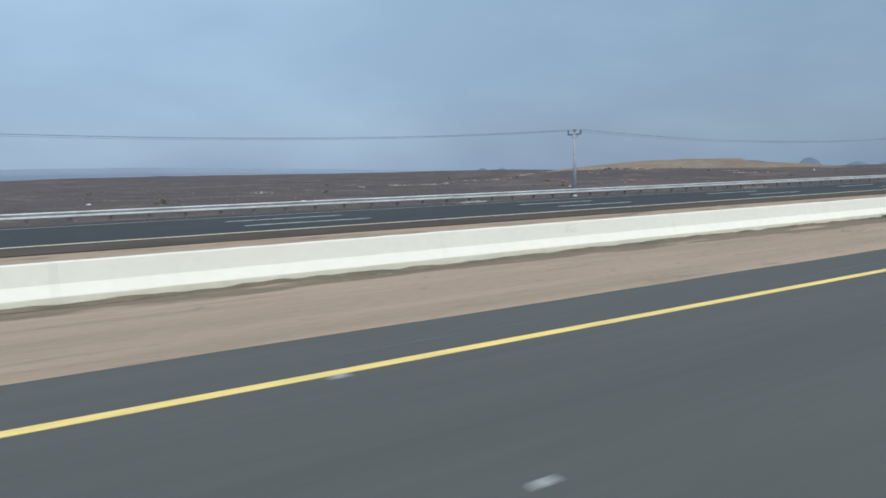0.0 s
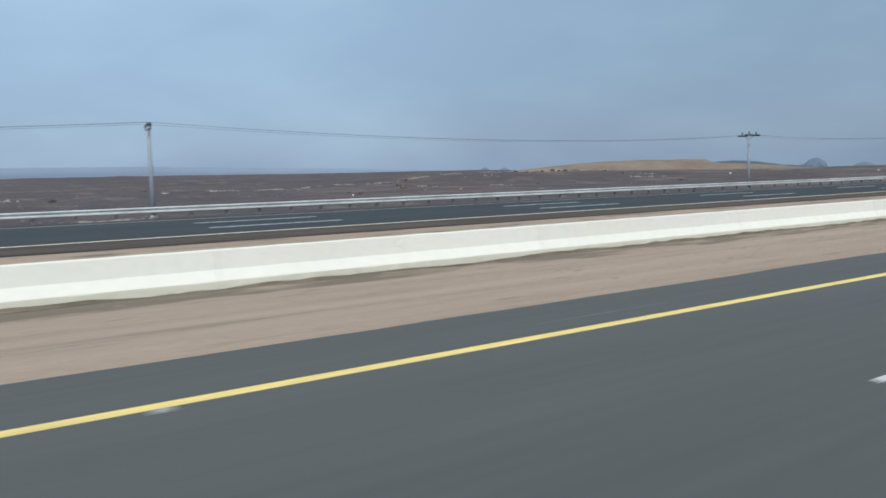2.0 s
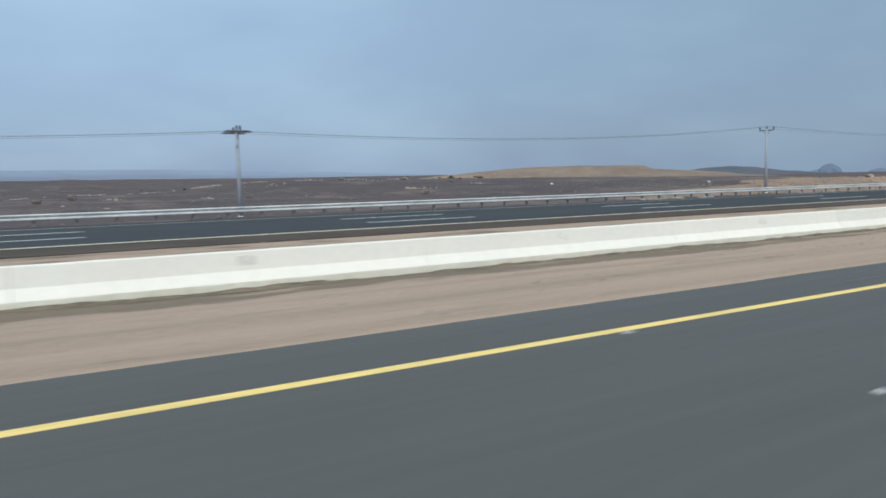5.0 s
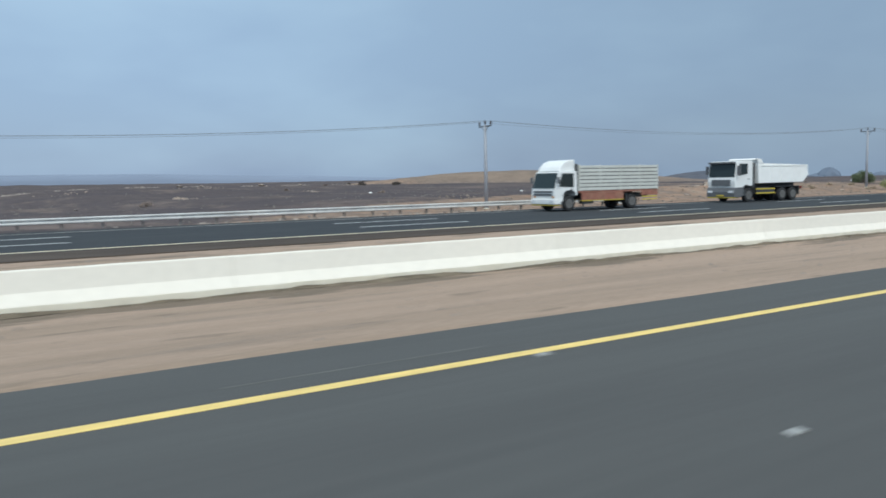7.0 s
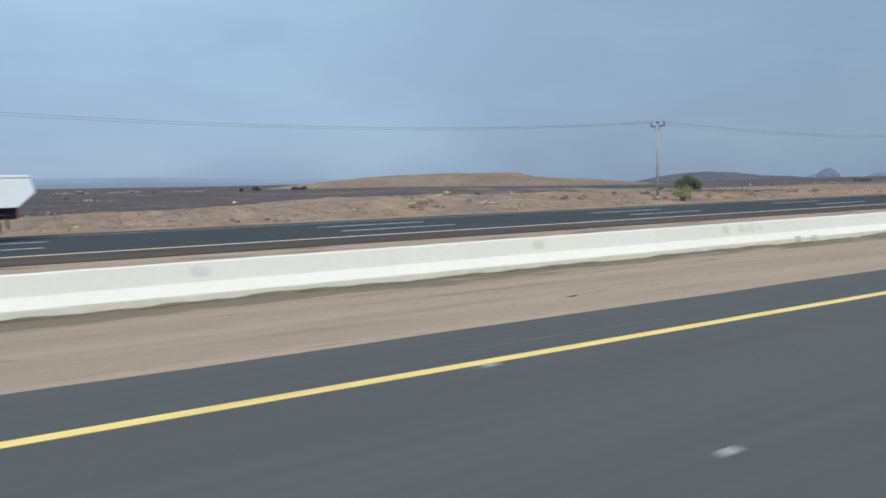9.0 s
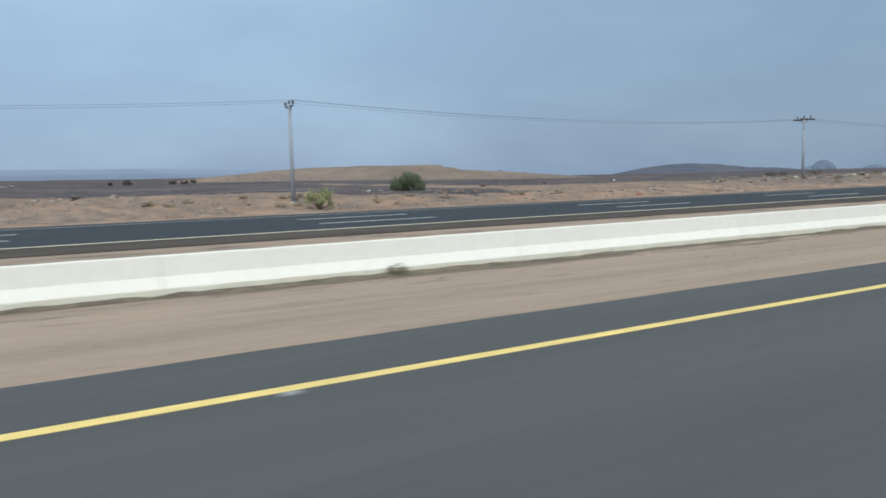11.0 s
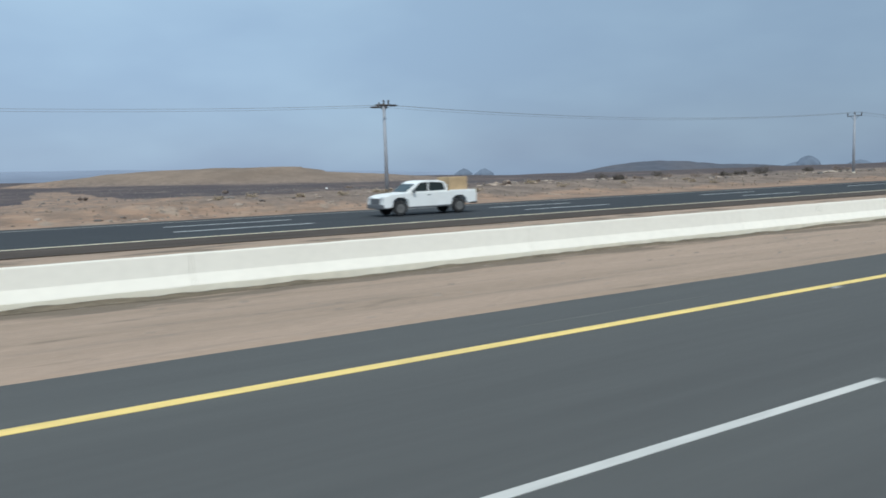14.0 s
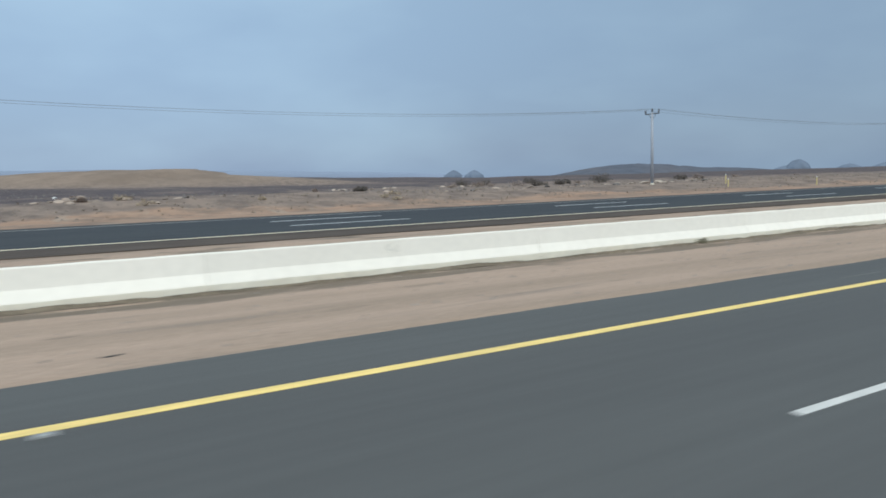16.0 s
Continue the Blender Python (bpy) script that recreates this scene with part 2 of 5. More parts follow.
def ground_material():
    """Desert floor: tan sand and gravel where the attribute 'sand' is 1, dark lava gravel where it is 0, ragged between."""
    m = bpy.data.materials.new("desert_ground")
    m.use_nodes = True
    n, l = m.node_tree.nodes, m.node_tree.links
    b = n["Principled BSDF"]
    b.inputs["Roughness"].default_value = 0.95
    b.inputs["Specular IOR Level"].default_value = 0.15
    co = n.new("ShaderNodeTexCoord")

    def tex(scale, detail, stretch=(1, 1, 1), rough=0.55):
        mp, t = n.new("ShaderNodeMapping"), n.new("ShaderNodeTexNoise")
        mp.inputs["Scale"].default_value = stretch
        l.new(co.outputs["Object"], mp.inputs[0])
        l.new(mp.outputs[0], t.inputs["Vector"])
        t.inputs["Scale"].default_value, t.inputs["Detail"].default_value, t.inputs["Roughness"].default_value = scale, detail, rough
        return t.outputs[0]

    def ranged(v, a, c, lo, hi):
        r = n.new("ShaderNodeMapRange")
        for k, x in zip(("From Min", "From Max", "To Min", "To Max"), (a, c, lo, hi)):
            r.inputs[k].default_value = x
        l.new(v, r.inputs["Value"])
        return r.outputs["Result"]

    def mixed(f, a, c, blend="MIX"):
        x = n.new("ShaderNodeMix")
        x.data_type, x.blend_type = "RGBA", blend
        if isinstance(f, float):
            x.inputs["Factor"].default_value = f
        else:
            l.new(f, x.inputs["Factor"])
        for k, v in (("A", a), ("B", c)):
            if isinstance(v, tuple):
                x.inputs[k].default_value = (*v, 1)
            else:
                l.new(v, x.inputs[k])
        return x.outputs["Result"]

    def plus(a, c, op="ADD"):
        x = n.new("ShaderNodeMath")
        x.operation = op
        for i, v in enumerate((a, c)):
            if isinstance(v, float):
                x.inputs[i].default_value = v
            else:
                l.new(v, x.inputs[i])
        return x.outputs[0]

    def attr(name):
        a = n.new("ShaderNodeAttribute")
        a.attribute_name = name
        return a.outputs["Fac"]

    sand = mixed(ranged(tex(0.35, 5, (0.5, 1, 1)), 0.35, 0.65, 0, 1), (0.315, 0.20, 0.138), (0.345, 0.243, 0.18))
    sand = mixed(ranged(tex(0.9, 6, (0.5, 0.3, 1), 0.65), 0.48, 0.64, 0, 0.75), sand, (0.165, 0.122, 0.098))
    sand = mixed(ranged(tex(0.3, 7, (0.5, 0.4, 1), 0.66), 0.49, 0.6, 0, 0.6), sand, (0.20, 0.15, 0.118))
    sand = mixed(ranged(tex(0.35, 7, (1, 0.25, 1), 0.7), 0.56, 0.64, 0, 0.6), sand, (0.33, 0.275, 0.225))
    grav = mixed(ranged(tex(0.8, 5, (0.06, 1, 1)), 0.38, 0.66, 0, 1), (0.374, 0.279, 0.218), (0.300, 0.227, 0.175))
    grav = mixed(ranged(tex(1.5, 5, (0.12, 1, 1)), 0.55, 0.75, 0, 0.6), grav, (0.20, 0.165, 0.14))
    lava = mixed(ranged(tex(0.05, 6, (1, 1, 1), 0.6), 0.38, 0.66, 0, 1), (0.078, 0.065, 0.071), (0.108, 0.085, 0.083))
    lava = mixed(ranged(tex(0.09, 8, (0.8, 0.35, 1), 0.7), 0.54, 0.66, 0, 0.6), lava, (0.215, 0.165, 0.14))
    lava = mixed(ranged(tex(0.02, 7, (0.5, 1, 1), 0.7), 0.54, 0.64, 0, 0.7), lava, (0.185, 0.142, 0.128))
    lava = mixed(ranged(tex(0.5, 7, (1, 0.2, 1), 0.7), 0.48, 0.7, 0, 0.6), lava, (0.05, 0.042, 0.042))
    slope = mixed(ranged(tex(0.05, 7, (1, 1, 1), 0.7), 0.38, 0.62, 0, 1), (0.19, 0.145, 0.115), (0.258, 0.197, 0.155))
    sand = mixed(ranged(tex(0.5, 7, (0.6, 0.3, 1), 0.66), 0.5, 0.66, 0, 0.6), sand, (0.175, 0.132, 0.108))
    upper = plus(attr("upper"), ranged(tex(0.3, 6, (1, 0.4, 1), 0.65), 0.3, 0.7, -0.4, 0.4))
    sand = mixed(ranged(upper, 0.35, 0.75, 0, 0.9), sand, mixed(ranged(tex(0.5, 6, (0.7, 0.4, 1), 0.66), 0.4, 0.62, 0, 1), (0.24, 0.187, 0.155), (0.128, 0.103, 0.092)))
    sand = mixed(attr("hill"), sand, slope)
    edge = plus(attr("sand"), ranged(tex(0.12, 6), 0.25, 0.75, -0.28, 0.28))
    col = mixed(ranged(edge, 0.42, 0.58, 0, 1), lava, sand)
    col = mixed(attr("gravel"), col, grav)
    debris = plus(attr("debris"), ranged(tex(1.3, 5, (0.3, 1, 1)), 0.3, 0.7, -0.6, 0.6))
    col = mixed(ranged(debris, 0.4, 0.8, 0, 0.78), col, (0.135, 0.112, 0.088))
    grain = ranged(tex(14, 3), 0.25, 0.75, 0.8, 1.2)
    col = mixed(1.0, col, grain, "MULTIPLY")
    l.new(col, b.inputs["Base Color"])
    bp = n.new("ShaderNodeBump")
    bp.inputs["Strength"].default_value, bp.inputs["Distance"].default_value = 0.4, 0.09
    l.new(tex(3.0, 8), bp.inputs["Height"])
    l.new(bp.outputs[0], b.inputs["Normal"])
    return m


# ---- building helpers ----
def box(bm, x0, x1, y0, y1, z0, z1, bevel=0.0):
    made = bmesh.ops.create_cube(bm, size=1.0, matrix=Matrix.Translation(((x0 + x1) / 2, (y0 + y1) / 2, (z0 + z1) / 2)) @ Matrix.Diagonal((x1 - x0, y1 - y0, z1 - z0, 1)))
    if bevel:
        edges = {e for v in made["verts"] for e in v.link_edges}
        bmesh.ops.bevel(bm, geom=list(edges), offset=bevel, segments=2, profile=0.6, affect="EDGES")
    return bm


def rod(bm, a, b, r0, r1=None, seg=10):
    a, b = Vector(a), Vector(b)
    m = Matrix.Translation((a + b) / 2) @ (b - a).to_track_quat("Z", "Y").to_matrix().to_4x4()
    bmesh.ops.create_cone(bm, cap_ends=True, segments=seg, radius1=r0, radius2=r0 if r1 is None else r1, depth=(b - a).length, matrix=m)
    return bm


def prism(bm, outline, y0, y1, bevel=0.0):
    """An outline of (x, z) points pulled from y0 to y1."""
    a = [bm.verts.new((x, y0, z)) for x, z in outline]
    b = [bm.verts.new((x, y1, z)) for x, z in outline]
    faces = [bm.faces.new(a), bm.faces.new(b[::-1])]
    for i in range(len(a)):
        j = (i + 1) % len(a)
        faces.append(bm.faces.new((a[j], a[i], b[i], b[j])))
    bmesh.ops.recalc_face_normals(bm, faces=faces)
    if bevel:
        bmesh.ops.bevel(bm, geom=list({e for f in faces for e in f.edges}), offset=bevel, segments=2, profile=0.6, affect="EDGES", clamp_overlap=True)
    return bm


def mesh_of(name, bm, material, smooth=False):
    me = bpy.data.meshes.new(name)
    bm.to_mesh(me)
    bm.free()
    me.materials.append(material)
    if smooth:
        for p in me.polygons:
            p.use_smooth = True
    return me


def part(name, bm, material, parent, label="", smooth=False):
    ob = new(name, bm if isinstance(bm, bpy.types.Mesh) else mesh_of(name, bm, material, smooth))
    ob.parent = parent
    return tagged(ob, label) if label else ob


def thing(name, label, category, m=None, group="", kind=""):
    ob = new(name)
    ob.empty_display_size = 0.3
    if m is not None:
        ob.matrix_world = m
    return tagged(ob, label, category, group, kind)


def smooth(a, b, v):
    u = np.clip((np.asarray(v, float) - a) / (b - a), 0, 1)
    return u * u * (3 - 2 * u)


def hashed(i, j, seed):
    h = (i.astype(np.int64) * 374761393 + j.astype(np.int64) * 668265263 + seed * 1442695041) & 0x7FFFFFFF
    h = ((h ^ (h >> 13)) * 1274126177) & 0x7FFFFFFF
    return ((h ^ (h >> 16)) & 0xFFFF) / 65535.0


def vnoise(x, y, seed=0):
    """Smooth noise in -1 .. 1 over the plan."""
    x, y = np.asarray(x, float), np.asarray(y, float)
    i, j = np.floor(x), np.floor(y)
    u, v = x - i, y - j
    u, v = u * u * (3 - 2 * u), v * v * (3 - 2 * v)
    a, b, c, d = hashed(i, j, seed), hashed(i + 1, j, seed), hashed(i, j + 1, seed), hashed(i + 1, j + 1, seed)
    return 2 * (a * (1 - u) * (1 - v) + b * u * (1 - v) + c * (1 - u) * v + d * u * v) - 1


def fbm(x, y, octaves=4, seed=0):
    s, amp = 0.0, 1.0
    for k in range(octaves):
        s = s + amp * vnoise(x * 2**k, y * 2**k, seed + k)
        amp *= 0.5
    return s


# ---- the plan across the road, in metres from the camera's line ----
LANE = 3.6
NEAR_DASH, NEAR_YELLOW, NEAR_EDGE = 3.66, 7.26, 9.13
BARRIER, BARRIER_Z = 16.8, -0.3225     # front foot of the median barrier
FAR_Z = 0.265
FAR_IN, FAR_YELLOW = 24.6, 26.87
FAR_WHITE = FAR_YELLOW + 3 * LANE
FAR_OUT = 39.3
RAIL_Y, RAIL_END = 40.56, 232.0
FAR_LEAN = 0.4                         # degrees by which the opposite carriageway rises outwards
TAN_HILL = (474.1, 365.0)


def land(x, y):
    """Height of the desert floor."""
    x, y = np.asarray(x, float), np.asarray(y, float)
    z = np.where(y < NEAR_EDGE + 0.1, -0.06, 0.0)
    med = (y > NEAR_EDGE + 0.1) & (y < FAR_IN)
    bed = np.interp(y, [9.2, 16.9, 17.6, 21.0, 23.7], [0.0, BARRIER_Z + 0.012, BARRIER_Z + 0.012, 0.13, FAR_Z - 0.045])
    z = np.where(med, bed - 0.012 + (0.02 * vnoise(x * 0.08, y * 2.2, 3) + 0.012 * vnoise(x * 0.7, y * 1.5, 4)) * (1 - 0.8 * smooth(20, 22.5, y)), z)
    drift = np.exp(-((y - 16.65) / 0.28) ** 2) * (0.008 + 0.014 * vnoise(x * 0.5, y * 0, 5))
    z = np.where(med & (y < 17.0), z + drift, z)
    z = np.where((y >= FAR_IN) & (y < FAR_OUT + 0.1), FAR_Z - 0.05, z)
    off = y >= FAR_OUT + 0.1
    late = smooth(222, 250, x + 0.25 * (y - 45))
    fall = smooth(41.5, 54, y)
    dip, east = np.exp(-((x - 372) / 31) ** 2), smooth(395, 425, x)
    low = -0.85 + 0.25 * dip + 0.55 * east
    crest = 0.85 - 0.85 * dip + 0.05 * east - 0.65 * (1 - smooth(264, 294, x)) - 0.4 * smooth(440, 475, x)
    bank = low + (crest - low) * smooth(66 - 2 * dip - 6 * east, 84 - 10 * dip - 9 * east, y + 2.5 * fbm(x * 0.08, y * 0.03, 3, 13))
    bank = bank - (crest + 0.2) * smooth(88, 150, y)
    base = (FAR_Z + 0.055) * (1 - fall) + fall * (-1.05 * (1 - late) + bank * late)
    base = base - 0.15 * np.exp(-((x - 328) / 9) ** 2 - ((y - 71) / 7) ** 2)
    base = base - 0.32 * np.exp(-((x - 417.5) / 6) ** 2 - ((y - 73.5) / 5) ** 2)
    lumps = late * smooth(56, 68, y) * (1 - smooth(90, 110, y)) * (1 - 0.5 * dip) * (1 - 0.45 * smooth(395, 425, x)) * (0.12 * fbm(x * 0.13, y * 0.12, 4, 11) + 0.34 * (np.abs(vnoise(x * 0.16, y * 0.3, 15)) - 0.4) + 0.16 * (np.abs(vnoise(x * 0.4, y * 0.7, 16)) - 0.4))
    side = smooth(39.4, 41, y) * 0.05 * fbm(x * 0.5, y * 0.7, 3, 21)
    u = (x - 250) / (np.abs(y) + 200)
    away = np.clip(y - 75, 0, 900)
    rise = (0.0084 * away + 5.0e-6 * away**2) * (1 - 0.88 * smooth(0.3415, 0.7356, u)) - 0.006 * np.clip(y - 975, 0, 700)
    rough = smooth(60, 160, y) * (0.35 * fbm(x * 0.03, y * 0.03, 4, 31) + 0.0012 * np.clip(y, 0, 1200) * fbm(x * 0.006, y * 0.006, 3, 41))
    rx, ry = (x - TAN_HILL[0]) * 0.847 - (y - TAN_HILL[1]) * 0.531, (x - TAN_HILL[0]) * 0.531 + (y - TAN_HILL[1]) * 0.847
    q = np.clip(1 - (rx / 121.7) ** 2 - (ry / 46.5) ** 2, 0, 1)
    swell = 1.8 * np.exp(-((y - 235) / 55) ** 2) * smooth(170, 215, x) * (1 - smooth(285, 330, x))
    hill = (7.53 - 2.39 * smooth(500.1, 504.8, x - 1.83 * (y - 345))) * q**1.07 * (1 + 0.07 * fbm(x * 0.03, y * 0.03, 3, 51))
    z = np.where(off, base + lumps + side + rise + rough + swell + hill, z)
    z = np.where(y < -9.5, -0.02 - 0.4 * smooth(-10, -16, y), z)
    return z


def build_ground():
    xs = np.concatenate([-np.geomspace(4900, 60, 40), np.arange(-50, 640, 1.6), np.geomspace(650, 4900, 60)])
    ys = np.concatenate([-np.geomspace(4900, 20, 16), [-14, -10.5, -9.0, 0, 8.9, NEAR_EDGE + 0.05, NEAR_EDGE + 0.15], np.arange(9.6, 15.9, 0.45),
                         np.arange(16.0, 17.2, 0.14), [17.6, 18.6, 20, 21, 22.5, 24, FAR_IN - 0.05, FAR_IN + 0.05, 30, 36, FAR_OUT + 0.05, FAR_OUT + 0.15],
                         np.arange(39.8, 60, 1.2), np.arange(60, 96, 0.7), np.geomspace(97, 620, 84), np.geomspace(635, 4900, 45)])
    gx, gy = np.meshgrid(xs, ys)
    gz = land(gx, gy)
    nx, ny = len(xs), len(ys)
    me = bpy.data.meshes.new("ground")
    idx = np.arange(nx * ny).reshape(ny, nx)
    quads = np.stack([idx[:-1, :-1], idx[:-1, 1:], idx[1:, 1:], idx[1:, :-1]], -1).reshape(-1, 4)
    me.from_pydata(np.stack([gx, gy, gz], -1).reshape(-1, 3).tolist(), [], quads.tolist())
    x, y = gx.ravel(), gy.ravel()
    late = smooth(215, 245, x + 0.5 * (y - 45))
    sand = np.where(y < 44.5, 0.85 * smooth(192, 214, x), 0)
    meet = np.interp(x, [236, 262, 275, 288, 300, 330, 341, 350, 362, 368, 376, 381, 385, 392, 396, 404, 409, 418, 424, 431, 436, 441, 450, 460, 480, 520],
                     [80, 88, 102, 108, 96, 84, 78, 75, 75, 92, 104, 125, 240, 240, 105, 91, 82, 81, 75, 73, 82, 75, 78, 83, 85, 88])
    sand = np.maximum(sand, late * (1 - smooth(meet - 4, meet + 4, y + 1.6 * fbm(x * 0.12, y * 0.05, 3, 61))))
    sand = np.maximum(sand, (1 - late) * 0.3 * (1 - smooth(42, 46, y)))
    rx, ry = (x - TAN_HILL[0]) * 0.847 - (y - TAN_HILL[1]) * 0.531, (x - TAN_HILL[0]) * 0.531 + (y - TAN_HILL[1]) * 0.847
    sand = np.maximum(sand, 1 - smooth(0.75, 1.15, np.sqrt((rx / 130) ** 2 + (ry / 66) ** 2)))
    sand = np.maximum(sand, 0.62 * smooth(0.45, 0.75, (x - 250) / (np.abs(y) + 200)) * (1 - smooth(140, 260, y)))
    grav = np.where(y < FAR_IN + 1, 1.0, 0.0)
    deb = 0.95 * smooth(14.7, 15.7, y + 0.5 * fbm(x * 0.12, y * 0 + 0.5, 3, 63)) * (1 - smooth(17.0, 17.3, y)) * (0.85 + 0.35 * vnoise(x * 0.06, y * 0, 64))
    deb = np.where((y > 17.3) & (y < FAR_IN), 0.32, deb)
    hilly = 1 - smooth(0.5, 0.85, np.sqrt((rx / 130) ** 2 + (ry / 66) ** 2))
    for name, v in (("upper", (0.45 + 0.55 * smooth(392, 412, x)) * smooth(61, 69, y - 16 * np.exp(-((x - 376) / 24) ** 2) + 3 * fbm(x * 0.07, y * 0.05, 3, 67))), ("hill", hilly), ("sand", sand), ("gravel", grav), ("debris", deb)):
        a = me.attributes.new(name, "FLOAT", "POINT")
        a.data.foreach_set("value", np.asarray(v, np.float32))
    me.materials.append(ground_material())
    for p in me.polygons:
        p.use_smooth = True
    return tagged(new("ground", me), "dry desert ground of tan sand and dark lava gravel", "ground", kind="structure")


ground = build_ground()


# ---- roads ----
def strip(name, y0, y1, z, thick, material, ragged=()):
    """A long slab along x; ragged lists the sides (0: y0, 1: y1) with a broken edge."""
    xs = [-4000, -400] + [-40 + 0.8 * i for i in range(int(760 / 0.8))] + [1200, 4500]
    rows = []
    for x in xs:
        j = [float(0.035 * fbm(x * 0.35, 0.0, 3, 71 + s)) if s in ragged else 0.0 for s in (0, 1)]
        rows.append(((x, y0 + j[0], z - thick), (x, y0 + j[0], z), (x, y1 + j[1], z), (x, y1 + j[1], z - thick)))
    faces = []
    for i in range(len(xs) - 1):
        a, b = 4 * i, 4 * i + 4
        faces += [(a + 1, b + 1, b + 2, a + 2), (a, b, b + 1, a + 1), (a + 2, b + 2, b + 3, a + 3)]
    me = bpy.data.meshes.new(name)
    me.from_pydata([v for r in rows for v in r], [], faces)
    me.materials.append(material)
    return new(name, me)


road = tagged(strip("road", -8.6, NEAR_EDGE, 0.0, 0.09, ASPHALT, (1,)), "worn grey asphalt carriageway with painted lane lines", "road", kind="structure")
road_far = tagged(strip("road", FAR_YELLOW - 0.35, FAR_OUT, FAR_Z, 0.09, ASPHALT_FAR, (1,)), "dark asphalt opposite carriageway of three lanes", "road", kind="structure")
shoulder = strip("inner_shoulder", FAR_IN - 0.8, FAR_YELLOW - 0.35, FAR_Z - 0.004, 0.09, DUSTY, (0,))
shoulder.parent = road_far
road_far.matrix_world = pose(0, FAR_YELLOW, FAR_Z, FAR_LEAN) @ pose(0, -FAR_YELLOW, -FAR_Z)


def paint(name, x0, x1, y, width, z, material, parent):
    bm = bmesh.new()
    box(bm, 0, x1 - x0, -width / 2, width / 2, 0.0, 0.005)
    ob = part(name, bm, material, parent)
    ob.location = (x0, y, z)
    return ob


paint("yellow_edge_line", -2000, 2500, NEAR_YELLOW, 0.19, 0.0, YELLOW, road)
paint("yellow_edge_line", -2000, 2500, FAR_YELLOW, 0.19, FAR_Z, YELLOW_FAR, road_far)
paint("white_edge_line", -2000, 2500, FAR_WHITE, 0.15, FAR_Z, WHITE_DUSTY, road_far)


def dashes(parent, y, z, first, step, length, count, width, material, drift=((0, 0), (1, 0))):
    one = paint("lane_dash", first, first + length, y, width, z, material, parent)
    for k in range(1, count):
        o = one.copy()
        scene.collection.objects.link(o)
        x = first + k * step
        o.location = (x + float(np.interp(x, *zip(*drift))), y - (0.04 * float(1 - smooth(110, 220, x)) if parent is road else 0.0), z)


NEAR_STEP, NEAR_PHASE, FAR_STEP, FAR_PHASE = 17.681, 5.50, 17.861, 11.08
# the paint crew's spacing wanders a little
NEAR_DRIFT = ((5, -0.75), (23, -0.95), (29, -0.5), (47, -0.95), (64, 0.07), (82, 0.2), (117, 0.3), (180, 0.0), (200, -0.3), (206, -0.05), (241, -0.45), (253, 0.45), (300, -0.3), (323, -0.75), (330, 0.1), (347, 0.45), (365, 0.52), (375, 0.4), (383, -0.9), (400, -1.6), (412, -0.75), (418, -0.25), (436, -0.5))
dashes(road, NEAR_DASH, 0.0, NEAR_PHASE + 5.88 - 2 * NEAR_STEP, NEAR_STEP, 6.3, 32, 0.112, WHITE, NEAR_DRIFT)
dashes(road_far, FAR_YELLOW + LANE, FAR_Z, FAR_PHASE - 3 * FAR_STEP, FAR_STEP, FAR_STEP / 3, 42, 0.15, WHITE_FAR)
dashes(road_far, FAR_YELLOW + 2 * LANE, FAR_Z, FAR_PHASE + 0.2 - 3 * FAR_STEP, FAR_STEP, FAR_STEP / 3, 42, 0.15, WHITE_FAR)


seam_rng = random.Random(77)
x = -8.0
while x < 470:
    run = seam_rng.uniform(1.2, 4.5)
    if seam_rng.random() < 0.35:
        paint("joint_seam", x, x + run, 7.93 + 0.06 * seam_rng.uniform(-1, 1), seam_rng.uniform(0.02, 0.05), -0.0015, SEAM, road)
    x += run + seam_rng.uniform(0.3, 3.5)


def stud_mesh():
    bm = bmesh.new()
    prism(bm, [(-0.09, 0.0), (-0.06, 0.02), (0.06, 0.02), (0.09, 0.0)], -0.05, 0.05)
    return mesh_of("road_stud", bm, STUD)


stud = stud_mesh()
for k in range(-1, 28):
    for y in (NEAR_DASH, NEAR_YELLOW - 0.2):
        o = part("road_stud", stud, STUD, road)
        x = NEAR_PHASE + k * NEAR_STEP
        o.location = (x + float(np.interp(x, *zip(*NEAR_DRIFT))), y, 0.0)

# ---- median barrier, in cast lengths ----
UNIT, SIZE = 9.78, 1.149


